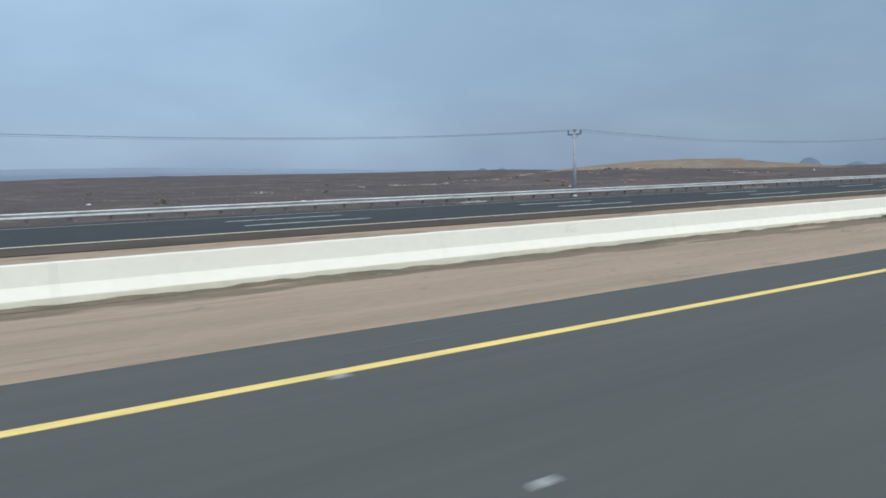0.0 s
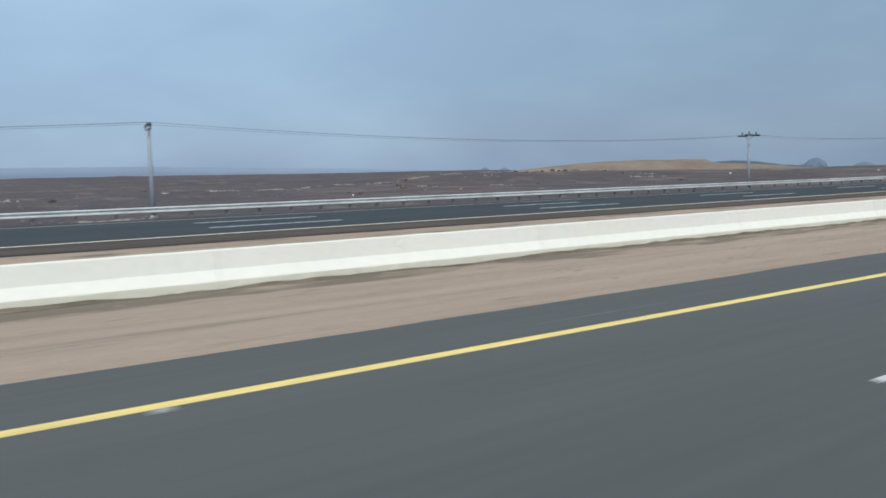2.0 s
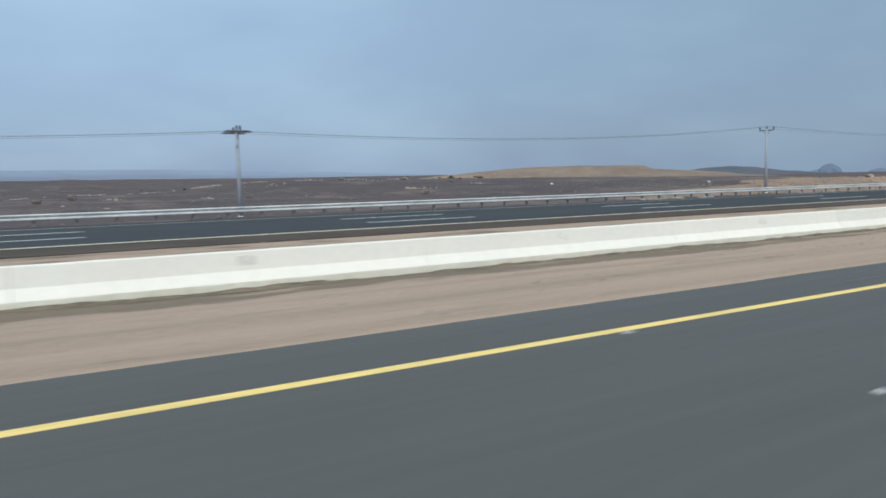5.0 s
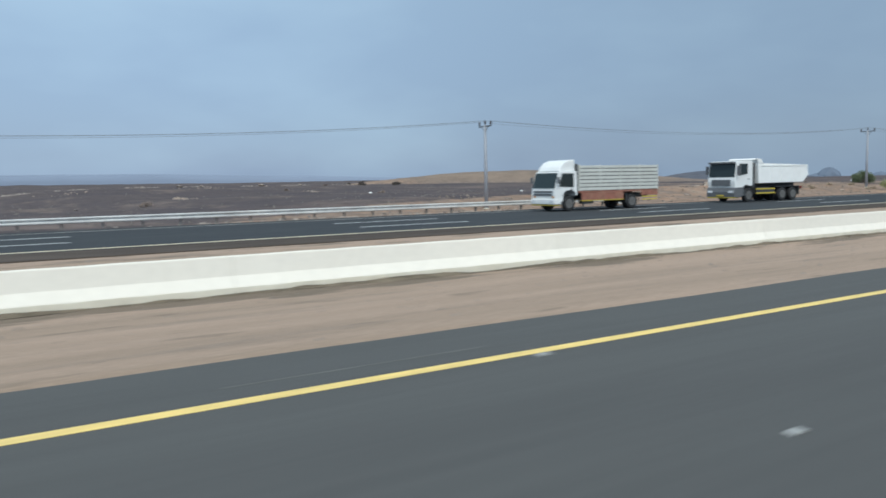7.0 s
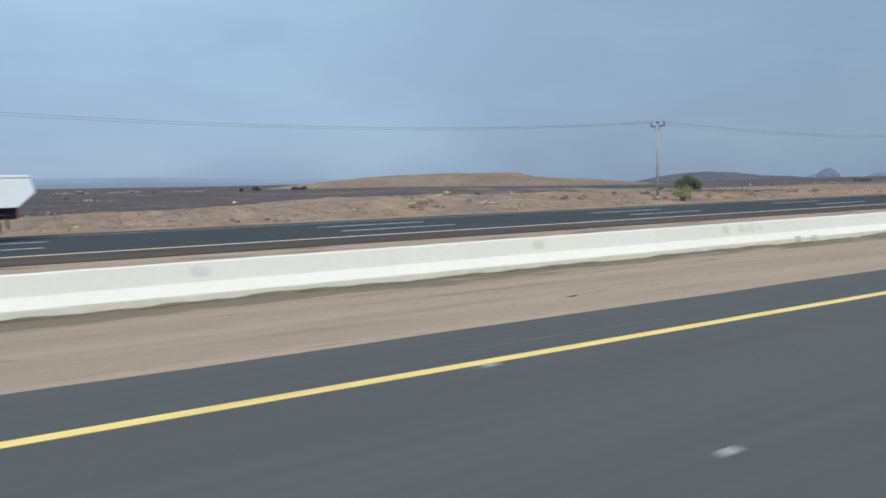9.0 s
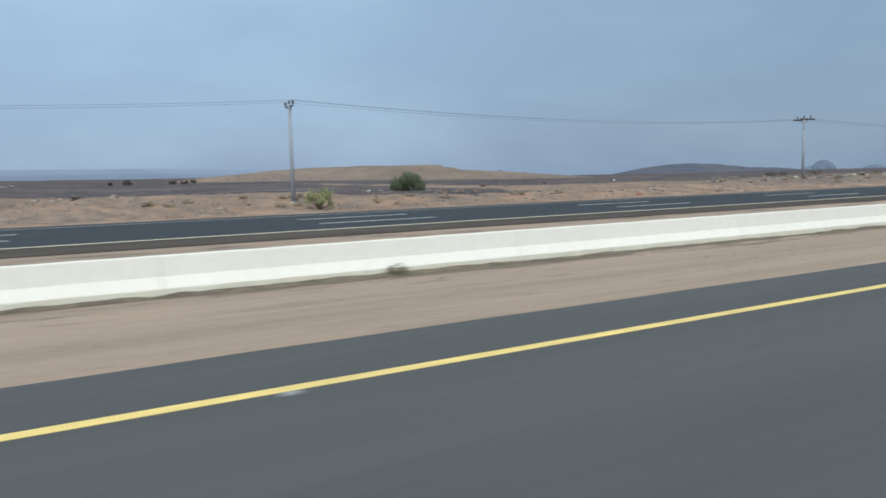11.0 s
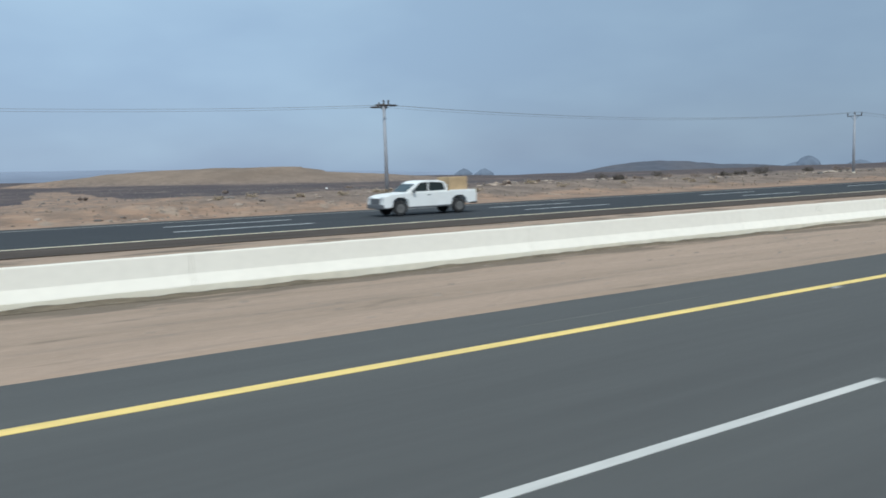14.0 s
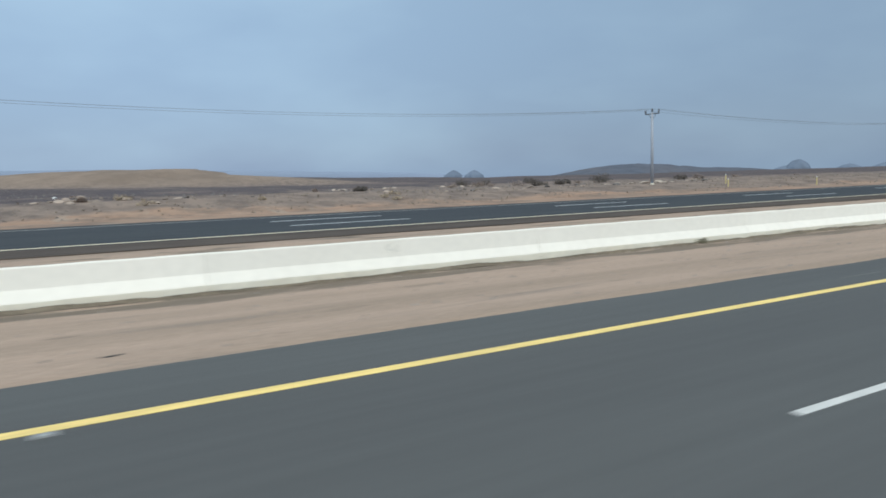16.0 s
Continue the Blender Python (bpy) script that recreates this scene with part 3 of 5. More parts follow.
def barrier_meshes(n):
    """Safety-shape profile, whitewashed, with a dusty foot; n slightly different lengths."""
    out = []
    for k in range(n):
        prof = [(0.0, 0.13), (0.002, 0.172), (0.012, 0.19), (0.14, 0.376), (0.152, 0.395), (0.215, 0.778), (0.23, 0.796), (0.37, 0.796), (0.385, 0.778), (0.448, 0.395), (0.46, 0.376), (0.588, 0.19), (0.60, 0.13)]
        bm = bmesh.new()
        nseg = 12
        rings = []
        for s in range(nseg + 1):
            x = 0.006 + (UNIT - 0.012) * s / nseg
            dx = 0.004 * math.sin(7.1 * s + 3 * k)
            rings.append([bm.verts.new((x, SIZE * (y + dx), SIZE * (z + 0.004 * math.sin(3.7 * s + k)))) for y, z in prof])
        for a, b in zip(rings, rings[1:]):
            for i in range(len(prof) - 1):
                bm.faces.new((a[i], b[i], b[i + 1], a[i + 1]))
        bm.faces.new(rings[0])
        bm.faces.new(rings[-1][::-1])
        bmesh.ops.recalc_face_normals(bm, faces=bm.faces)
        body = mesh_of("barrier_body", bm, CONCRETE)
        bm = bmesh.new()
        rings = []
        for s in range(21):
            x = 0.006 + (UNIT - 0.012) * s / 20
            top = 0.168 + 0.012 * math.sin(2.3 * s + 5 * k) + 0.008 * math.sin(5.1 * s + k)
            foot = [(-0.006, -0.12), (-0.006, 0.12), (-0.004, min(top, 0.172)), (0.606, 0.131), (0.606, -0.12)]
            rings.append([bm.verts.new((x, SIZE * y, SIZE * z)) for y, z in foot])
        for a, b in zip(rings, rings[1:]):
            for i in range(4):
                bm.faces.new((a[i], b[i], b[i + 1], a[i + 1]))
        bmesh.ops.recalc_face_normals(bm, faces=bm.faces)
        out.append((body, mesh_of("barrier_foot", bm, CONC_FOOT)))
    return out


def patch_meshes(material):
    out = []
    for k in range(4):
        bm = bmesh.new()
        w, h = 0.14 + 0.02 * k, 0.075 + 0.012 * ((k * 3) % 4)
        pts = [(-w, -h), (w * 0.9, -h * 1.1), (w, h * 0.9), (w * 0.1, h * 1.15), (-w * 1.05, h)]
        a = [bm.verts.new((SIZE * x, SIZE * (0.184 + 0.1645 * z), SIZE * (0.60 + z))) for x, z in pts]
        b = [bm.verts.new((SIZE * x, SIZE * (0.215 + 0.1645 * z), SIZE * (0.60 + z))) for x, z in pts]
        bm.faces.new(a)
        for i in range(len(a)):
            j = (i + 1) % len(a)
            bm.faces.new((a[j], a[i], b[i], b[j]))
        bmesh.ops.recalc_face_normals(bm, faces=bm.faces)
        out.append(mesh_of("mortar_patch", bm, material))
    return out


BARRIERS = barrier_meshes(4)
PATCHES, STAINS = patch_meshes(PATCH), patch_meshes(STAIN)
extra_x = (270.3, 271.2, 272.2, 275.9)
foot_x = (99.96, 100.8, 104.5, 274.2, 275.2)
drain_x = (52.4, 74.1, 133.3, 194.0, 232.6, 256.1, 275.2, 336.3, 355.8, 428.2)
rng = random.Random(4)
for k in range(-12, 51):
    x0 = 71.21 + k * UNIT
    unit = thing("concrete_barrier", "whitewashed concrete safety barrier length with dusty foot on the median", "barrier", pose(x0, BARRIER, BARRIER_Z), group="median barrier lengths")
    body, foot = BARRIERS[rng.randrange(4)]
    part("barrier_body", body, CONCRETE, unit)
    part("barrier_foot", foot, CONC_FOOT, unit, "dust-stained concrete foot")
    for x in [UNIT / 2] + [x - x0 for x in extra_x if x0 + 0.3 < x < x0 + UNIT - 0.3]:
        part("mortar_patch", PATCHES[rng.randrange(4)], PATCH, unit, "grey mortar patch").location = (x, 0, 0)
    for x in foot_x:
        if x0 + 0.4 < x < x0 + UNIT - 0.4:
            p = part("mortar_patch", STAINS[rng.randrange(4)], STAIN, unit, "grey mortar smear on the foot")
            p.location = (x - x0, -0.222, -0.56)
    for x in drain_x:
        if x0 <= x < x0 + UNIT:
            bm = bmesh.new()
            box(bm, x - x0 - 0.24, x - x0 + 0.24, -0.02, 0.05, -0.03, 0.05)
            part("drain_slot", bm, DARK, unit, "dark drain slot")

# ---- guard rail beyond the opposite carriageway ----
def rail_section(x0, x1, drop0=0.0, drop1=0.0):
    """A W-beam length: two ridges and a valley, 0.31 m deep."""
    prof = [(-0.02, 0.156), (-0.06, 0.15), (-0.088, 0.125), (-0.09, 0.088), (-0.08, 0.074), (-0.01, 0.056), (0.0, 0.046), (0.0, -0.008), (-0.01, -0.02), (-0.08, -0.05), (-0.09, -0.062), (-0.09, -0.112), (-0.08, -0.128), (-0.02, -0.156)]
    bm = bmesh.new()
    ends = []
    for x, d in ((x0, drop0), (x1, drop1)):
        ends.append(([bm.verts.new((x, y, z - d)) for y, z in prof], [bm.verts.new((x, y + 0.004, z - d)) for y, z in prof]))
    for s in (0, 1):
        a, b = ends[0][s], ends[1][s]
        for i in range(len(prof) - 1):
            bm.faces.new((a[i], b[i], b[i + 1], a[i + 1]))
    for i, q in ((0, 0), (len(prof) - 1, -1)):
        bm.faces.new((ends[0][0][q], ends[1][0][q], ends[1][1][q], ends[0][1][q]))
    bmesh.ops.recalc_face_normals(bm, faces=bm.faces)
    return mesh_of("rail_beam", bm, STEEL)


def guard_post():
    bm = bmesh.new()
    box(bm, -0.05, 0.05, 0.09, 0.10, -0.5, 0.68)
    box(bm, -0.05, 0.05, 0.20, 0.21, -0.5, 0.68)
    box(bm, -0.005, 0.005, 0.10, 0.20, -0.5, 0.68)
    box(bm, -0.06, 0.06, 0.002, 0.092, 0.36, 0.68, 0.006)
    return mesh_of("rail_post", bm, POST)


guard = thing("guard_rail", "galvanised steel crash barrier on posts with a ramped end", "guardrail", pose(0, RAIL_Y, FAR_Z))
beam, gpost = rail_section(0, 3.81), guard_post()
x = RAIL_END - 3.81
while x > -60:
    part("rail_beam", beam, STEEL, guard).location = (x, 0, 0.52)
    x -= 3.81
part("rail_beam", rail_section(0, 3.3, 0.0, 0.55), STEEL, guard, "sloping end section").location = (RAIL_END, 0, 0.52)
x = RAIL_END
while x > -60:
    part("rail_post", gpost, POST, guard).location = (x, 0, 0)
    x -= 1.905


# ---- power line ----
def power_pole(kind, x, y, top):
    """A tapered steel pole. 'pin': three upright insulators on a cross-arm; 'strain': insulator strings along the line on both sides."""
    foot = float(land(x, y)) - 0.02
    h = top - foot
    words = "upright pin insulators" if kind == "pin" else "horizontal strain insulators"
    po = thing("power_pole", "pale grey power pole with steel cross-arm and " + words, "utility pole", pose(x, y, foot), group="power line poles")
    bm = bmesh.new()
    rod(bm, (0, 0, -0.6), (0, 0, h - 0.45), 0.235, 0.165, 12)
    part("pole", bm, POLE, po, smooth=True)
    bm = bmesh.new()
    rod(bm, (0, 0, -0.3), (0, 0, 0.22), 0.32, 0.28, 12)
    part("pole_footing", bm, CONC_FOOT, po)
    z = h - 0.62
    bm = bmesh.new()
    box(bm, -0.06, 0.06, -1.3, 1.3, z - 0.07, z + 0.07, 0.01)
    part("crossarm", bm, ARM, po)
    bm = bmesh.new()
    rod(bm, (0.0, -0.75, z - 0.03), (0.0, 0, z - 0.75), 0.03, seg=6)
    part("arm_brace", bm, ARM, po)
    bm = bmesh.new()
    rod(bm, (0.0, 0.75, z - 0.03), (0.0, 0, z - 0.75), 0.03, seg=6)
    part("arm_brace", bm, ARM, po)
    ends = []
    for yy in (-1.2, 0.0, 1.2):
        zz = z + (0.0 if yy else 0.12)
        if kind == "pin":
            bm = bmesh.new()
            rod(bm, (0, yy, zz), (0, yy, zz + 0.24), 0.03, seg=6)
            for q in range(4):
                rod(bm, (0, yy, zz + 0.16 + 0.09 * q), (0, yy, zz + 0.225 + 0.09 * q), 0.15, 0.09, 10)
            rod(bm, (0, yy, zz + 0.5), (0, yy, zz + 0.56), 0.05, seg=8)
            part("insulator", bm, INSUL, po)
            ends.append(((0, yy, zz + 0.56), (0, yy, zz + 0.56)))
        else:
            for s in (-1, 1):
                bm = bmesh.new()
                for q in range(6):
                    rod(bm, (s * (0.12 + 0.16 * q), yy, zz), (s * (0.2 + 0.16 * q), yy, zz - 0.005), 0.135, 0.10, 10)
                rod(bm, (s * 0.05, yy, zz), (s * 1.25, yy, zz - 0.02), 0.035, seg=6)
                part("insulator", bm, INSUL, po)
            bm = bmesh.new()
            rod(bm, (0, yy, zz), (0, yy, zz + 0.56), 0.035, seg=6)
            for q in range(5):
                rod(bm, (0, yy, zz + 0.14 + 0.09 * q), (0, yy, zz + 0.21 + 0.09 * q), 0.13, 0.08, 10)
            part("insulator", bm, INSUL, po)
            ends.append(((-1.25, yy, zz - 0.02), (1.25, yy, zz - 0.02)))
    return [tuple(Vector(e) + Vector((x, y, foot)) for e in pair) for pair in ends]


POLES = (("pin", -17.5, 73.0, 7.7), ("pin", 70.0, 72.7, 7.95), ("strain", 158.8, 70.8, 7.9), ("pin", 242.4, 71.9, 9.6),
         ("pin", 328.1, 74.5, 10.75), ("strain", 417.8, 75.2, 11.1), ("pin", 506.5, 71.6, 10.95), ("pin", 594.0, 72.0, 11.0))
tops = [power_pole(*p) for p in POLES]
for a, b in zip(tops, tops[1:]):
    for k in range(3):
        cu = bpy.data.curves.new("wire", "CURVE")
        cu.dimensions, cu.bevel_depth, cu.bevel_resolution = "3D", 0.015, 1
        sp = cu.splines.new("POLY")
        sp.points.add(24)
        p0, p1 = a[k][1], b[k][0]
        for i in range(25):
            u = i / 24
            p = p0.lerp(p1, u)
            sp.points[i].co = (p.x, p.y, p.z - 4 * 1.25 * u * (1 - u), 1)
        cu.materials.append(WIRE)
        tagged(new("overhead_wire", cu), "thin sagging bare aluminium overhead wire between poles", "wire", group="overhead wires")

# ---- distance ----
def far_mound(name, az, dist, elev, half, base, cam_x, label, seed, sharp=1.2, material=HAZED_ROCK, point=1.6):
    """A distant hill seen at az degrees from +y at cam_x, elev radians high, half radians wide to each side."""
    cx, cy = cam_x + dist * math.sin(radians(az)), dist * math.cos(radians(az))
    w, top = dist * half, 2.16 + dist * elev
    bm = bmesh.new()
    n, rings = 40, 9
    last = None
    for r in range(rings + 1):
        q = r / rings
        ring = []
        for i in range(n):
            a = 2 * math.pi * i / n
            j = 1 + 0.16 * float(fbm(2.2 * math.cos(a) + seed, 2.2 * math.sin(a) + 2 * q, 3, seed))
            ring.append(bm.verts.new((cx + w * q * j * math.cos(a), cy + 0.8 * w * q * j * math.sin(a), base + (top - base) * max(0.0, 1 - q**point) ** sharp * (1 + 0.1 * float(vnoise(5 * math.cos(a), 5 * math.sin(a) + 4 * q, seed))) - (20 if r == rings else 0))))
        if last:
            for i in range(n):
                bm.faces.new((last[i], last[(i + 1) % n], ring[(i + 1) % n], ring[i]))
        last = ring
    bmesh.ops.remove_doubles(bm, verts=bm.verts, dist=0.01)
    bmesh.ops.recalc_face_normals(bm, faces=bm.faces)
    return tagged(new(name, mesh_of(name, bm, material, True)), label, "hill")


far_mound("hill", 58.5, 4780, 0.0102, 0.0195, -4, 220, "distant domed hill, tinted blue-grey with painted haze", 3, 1.0, point=2.1)
far_mound("hill", 57.9, 4800, 0.0042, 0.024, -4, 220, "low shoulder of a distant domed hill, tinted blue-grey with painted haze", 4)
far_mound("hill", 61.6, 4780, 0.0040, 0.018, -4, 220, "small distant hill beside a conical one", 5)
far_mound("hill", 63.6, 4780, 0.0042, 0.018, -4, 220, "small distant hill, tinted blue-grey with painted haze", 6)
far_mound("hill", 33.9, 4780, 0.0099, 0.0135, 10, 220, "small distant twin hill, tinted blue-grey with painted haze", 8, point=2.0)
far_mound("hill", 35.5, 4780, 0.0093, 0.0135, 10, 220, "lower distant twin hill, tinted blue-grey with painted haze", 9, point=2.0)
# dark ridge colour shifted towards blue to imitate haze over distance
RIDGE = mat("haze_tinted_ridge", (0.108, 0.118, 0.146), 1.0, vary=0.15, scale=0.05, second=(0.135, 0.13, 0.143), second_amount=0.6, second_scale=0.01, spec=0.0)


def ridge():
    """A long dark hill with a steep near end and a falling tail."""
    bm = bmesh.new()
    n, m = 80, 24
    rows = []
    for i in range(n + 1):
        u = i / n
        cx, cy = 1180 + 1900 * u, 900 + 950 * u
        h = 20.5 * float(smooth(0.03, 0.17, u)) * (1 - 0.45 * float(smooth(0.2, 0.45, u)) - 0.5 * float(smooth(0.55, 1.0, u))) * (1 + 0.1 * float(fbm(u * 14, 1.5, 3, 77)))
        row = []
        for j in range(m + 1):
            v = 2 * j / m - 1
            row.append(bm.verts.new((cx - 160 * v * 0.45, cy + 160 * v * 0.9, -8 + (h + 8) * (1 - v * v) ** 1.2 * (1 + 0.07 * float(fbm(u * 30, v * 4, 3, 79))))))
        rows.append(row)
    for a, b in zip(rows, rows[1:]):
        for j in range(m):
            bm.faces.new((a[j], a[j + 1], b[j + 1], b[j]))
    bmesh.ops.recalc_face_normals(bm, faces=bm.faces)
    return tagged(new("ridge", mesh_of("ridge", bm, RIDGE, True)), "long low dark ridge across the plain, tinted blue with painted haze", "hill")


ridge()


def far_coast():
    """A long low plateau on the horizon, falling away towards the road's far end."""
    bm = bmesh.new()
    rows = []
    for i in range(121):
        az = -60 + i * 0.8
        d = 4750
        t = float(np.interp(az, [-60, -3, 8, 18, 27, 31, 36], [0.0225, 0.0228, 0.0225, 0.0172, 0.0112, 0.0082, 0.003]))
        h = 2.16 + d * (t + 0.0004 * float(fbm(az * 0.12, 0.0, 3, 91)))
        sx, sy = 220 + d * math.sin(radians(az)), d * math.cos(radians(az))
        rows.append([bm.verts.new((sx * (1 - 0.0), sy, -30)), bm.verts.new((220 + (sx - 220) * 1.004, sy * 1.004, h * 0.6)), bm.verts.new((220 + (sx - 220) * 1.01, sy * 1.01, h)), bm.verts.new((220 + (sx - 220) * 1.03, sy * 1.03, h * 0.98))])
    for a, b in zip(rows, rows[1:]):
        for j in range(3):
            bm.faces.new((a[j], b[j], b[j + 1], a[j + 1]))
    bmesh.ops.recalc_face_normals(bm, faces=bm.faces)
    return tagged(new("backdrop", mesh_of("backdrop", bm, FAR_BAND, True)), "coastal plateau on the horizon, tinted blue with painted haze", "backdrop", kind="structure")


far_coast()


# ---- vehicles on the opposite carriageway (fronts towards -x) ----
def lathe(bm, prof, y0, seg=28):
    """Turns an outline of (radius, y) round the axle."""
    rings = []
    for r, y in prof:
        rings.append([bm.verts.new((r * math.cos(2 * math.pi * i / seg), y0 + y, r * math.sin(2 * math.pi * i / seg))) for i in range(seg)])
    for a, b in zip(rings, rings[1:]):
        for i in range(seg):
            j = (i + 1) % seg
            bm.faces.new((a[i], a[j], b[j], b[i]))
    bm.faces.new(rings[0][::-1])
    bm.faces.new(rings[-1])
    bmesh.ops.recalc_face_normals(bm, faces=bm.faces)
    return bm


def wheel(parent, x, y, r, w, side):
    """A tyre with its rim as a sub-part; side -1 faces -y."""
    bm = bmesh.new()
    lathe(bm, [(r * 0.62, 0.0), (r * 0.86, 0.0), (r * 0.97, w * 0.12), (r, w * 0.3), (r, w * 0.7), (r * 0.97, w * 0.88), (r * 0.86, w), (r * 0.62, w)], 0.0)
    ty = part("wheel", bm, BLACK, parent, smooth=False)
    ty.location = (x, y, r)
    bm = bmesh.new()
    o = -0.012 if side < 0 else w - 0.10
    lathe(bm, [(r * 0.60, 0.0), (r * 0.60, 0.04), (r * 0.5, 0.06), (r * 0.28, 0.03), (r * 0.24, 0.0), (r * 0.1, 0.0)] if side < 0 else [(r * 0.60, 0.112), (r * 0.60, 0.07), (r * 0.3, 0.08), (r * 0.1, 0.112)], o, 20)
    part("rim", bm, RIM, ty, "dusty steel rim")
    return ty


def simple(name, parent, material, boxes, label="", bevel=0.02):
    bm = bmesh.new()
    for b in boxes:
        box(bm, *b, bevel=bevel)
    return part(name, bm, material, parent, label)


def pane(name, parent, quad, t=0.012):
    """A flat pane through four corners, thickened along its normal."""
    bm = bmesh.new()
    q = [Vector(p) for p in quad]
    nrm = (q[1] - q[0]).cross(q[3] - q[0]).normalized() * t
    a, b = [bm.verts.new(p + nrm) for p in q], [bm.verts.new(p - nrm) for p in q]
    bm.faces.new(a)
    bm.faces.new(b[::-1])
    for i in range(4):
        j = (i + 1) % 4
        bm.faces.new((a[i], b[i], b[j], a[j]))
    bmesh.ops.recalc_face_normals(bm, faces=bm.faces)
    return part(name, bm, GLASS, parent)


def cargo_truck(m):
    t = thing("cargo_truck", "white cab truck with slatted cream cargo body and rust-red skirts", "truck", m)
    W = 2.4
    bm = bmesh.new()
    prism(bm, [(0.02, 0.62), (0.0, 1.05), (0.05, 1.5), (0.32, 2.42), (0.5, 2.5), (1.78, 2.5), (1.82, 1.0), (1.72, 0.95), (1.68, 1.12), (1.45, 1.3), (0.98, 1.3), (0.72, 1.12), (0.66, 0.62)], 0.04, W - 0.04, 0.03)
    cab = part("cab", bm, W_PAINT, t)
    bm = bmesh.new()
    prism(bm, [(0.38, 2.49), (0.55, 2.78), (0.85, 3.06), (1.25, 3.2), (1.7, 3.22), (1.74, 2.49)], 0.16, W - 0.16, 0.08)
    part("roof_deflector", bm, W_PAINT, cab, "white moulded wind deflector")
    pane("windscreen", cab, [(0.035, 0.09, 1.45), (0.035, W - 0.09, 1.45), (0.305, W - 0.12, 2.40), (0.305, 0.12, 2.40)])
    for y in (0.03, W - 0.03):
        pane("side_window", cab, [(0.36, y, 1.56), (1.5, y, 1.5), (1.5, y, 2.36), (0.58, y, 2.36)])
        simple("door_handle", cab, GREYPL, [(1.25, 1.4, y - 0.03, y + 0.03, 1.34, 1.39)], bevel=0.005)
        simple("mirror", cab, GREYPL, [(0.12, 0.2, y - 0.28 if y < 1 else y + 0.06, y - 0.06 if y < 1 else y + 0.28, 1.75, 2.15)], "dark wing mirror")
    simple("grille", cab, GREYPL, [(-0.02, 0.03, 0.25, W - 0.25, 0.98, 1.12), (-0.02, 0.03, 0.25, W - 0.25, 1.17, 1.29)], "dark slotted grille", 0.008)
    simple("bumper", cab, W_PAINT, [(-0.06, 0.5, 0.0, W, 0.45, 0.78)], "white front bumper", 0.05)
    simple("bumper_trim", cab, HAZARD, [(-0.03, 0.45, 0.06, W - 0.06, 0.36, 0.44)], "yellow lower bumper edge")
    for y in (0.12, W - 0.47):
        simple("headlamp", cab, LAMP_W, [(-0.075, 0.0, y, y + 0.35, 0.56, 0.72)], "clear headlamp")
        simple("indicator", cab, LAMP_A, [(-0.02, 0.04, y, y + 0.2, 0.86, 0.96)], "amber indicator")
    simple("stack", t, CHASSIS, [(1.72, 1.92, 0.1, 0.5, 1.0, 2.95), (1.74, 1.9, 0.2, 1.9, 2.5, 2.75)], "dark air intake behind the cab")
    simple("chassis_rail", t, CHASSIS, [(0.6, 8.7, 0.75, 0.9, 0.72, 1.0)])
    simple("chassis_rail", t, CHASSIS, [(0.6, 8.7, W - 0.9, W - 0.75, 0.72, 1.0)])
    simple("bed_floor", t, RUST, [(1.95, 8.95, 0.02, W - 0.02, 1.13, 1.24)])
    for y in (0.0, W - 0.05):
        for k in range(7):
            z = 1.27 + 0.235 * k
            simple("side_slat", t, SLAT, [(1.98, 8.93, y, y + 0.05, z, z + (0.19 if k < 6 else 0.165))], bevel=0.012)
        # dark sheet added behind the slats in place of the body's inner shade
        simple("slat_gap_shade", t, CHASSIS, [(2.0, 8.9, y + 0.055 if y < 1 else y - 0.02, y + 0.07 if y < 1 else y - 0.005, 1.24, 2.8)], "dark sheet standing in for shade behind the slats", 0.0)
        for x in (1.96, 3.7, 5.45, 7.2, 8.87):
            simple("side_post", t, SLAT, [(x, x + 0.07, y + 0.012, y + 0.038, 1.24, 2.9)], bevel=0.004)
        simple("side_skirt", t, RUST, [(2.15, 5.75, y, y + 0.04, 0.66, 1.12)], "scuffed rust-red side skirt", 0.008)
        simple("side_skirt", t, RUST, [(7.35, 8.9, y, y + 0.04, 0.86, 1.12)], "scuffed rust-red side skirt", 0.008)
        simple("skirt_edge", t, HAZARD, [(2.15, 5.75, y + 0.002, y + 0.038, 0.60, 0.655)], "yellow skirt edge", 0.004)
        simple("rear_stripe", t, HAZARD, [(7.5, 8.85, y + 0.002, y + 0.05, 0.72, 0.80)], "yellow side bar", 0.004)
        simple("rear_stripe", t, HAZARD, [(7.5, 8.85, y + 0.002, y + 0.05, 0.54, 0.60)], "yellow side bar", 0.004)
        simple("fuel_tank", t, CHASSIS, [(2.3, 3.2, y + 0.06 if y < 1 else y - 0.5, y + 0.5 if y < 1 else y - 0.02, 0.42, 0.66)], bevel=0.05)
        simple("mudguard", t, CHASSIS, [(6.0, 6.08, y + 0.05, y + 0.06, 0.4, 1.1), (7.12, 7.18, y + 0.05, y + 0.06, 0.4, 1.1)], bevel=0.0)
    simple("headboard", t, SLAT, [(1.93, 1.98, 0.05, W - 0.05, 1.24, 2.9)])
    simple("tailgate", t, SLAT, [(8.94, 9.0, 0.05, W - 0.05, 1.24, 2.86)])
    for y in (0.1, W - 0.4):
        simple("tail_lamp", t, LAMP_R, [(8.9, 8.96, y, y + 0.3, 0.9, 1.02)], "red tail lamp", 0.008)
    for x, rear in ((1.2, 0), (6.6, 1)):
        wheel(t, x, 0.07, 0.48, 0.28, -1)
        wheel(t, x, W - 0.35, 0.48, 0.28, 1)
        if rear:
            wheel(t, x, 0.37, 0.48, 0.26, -1)
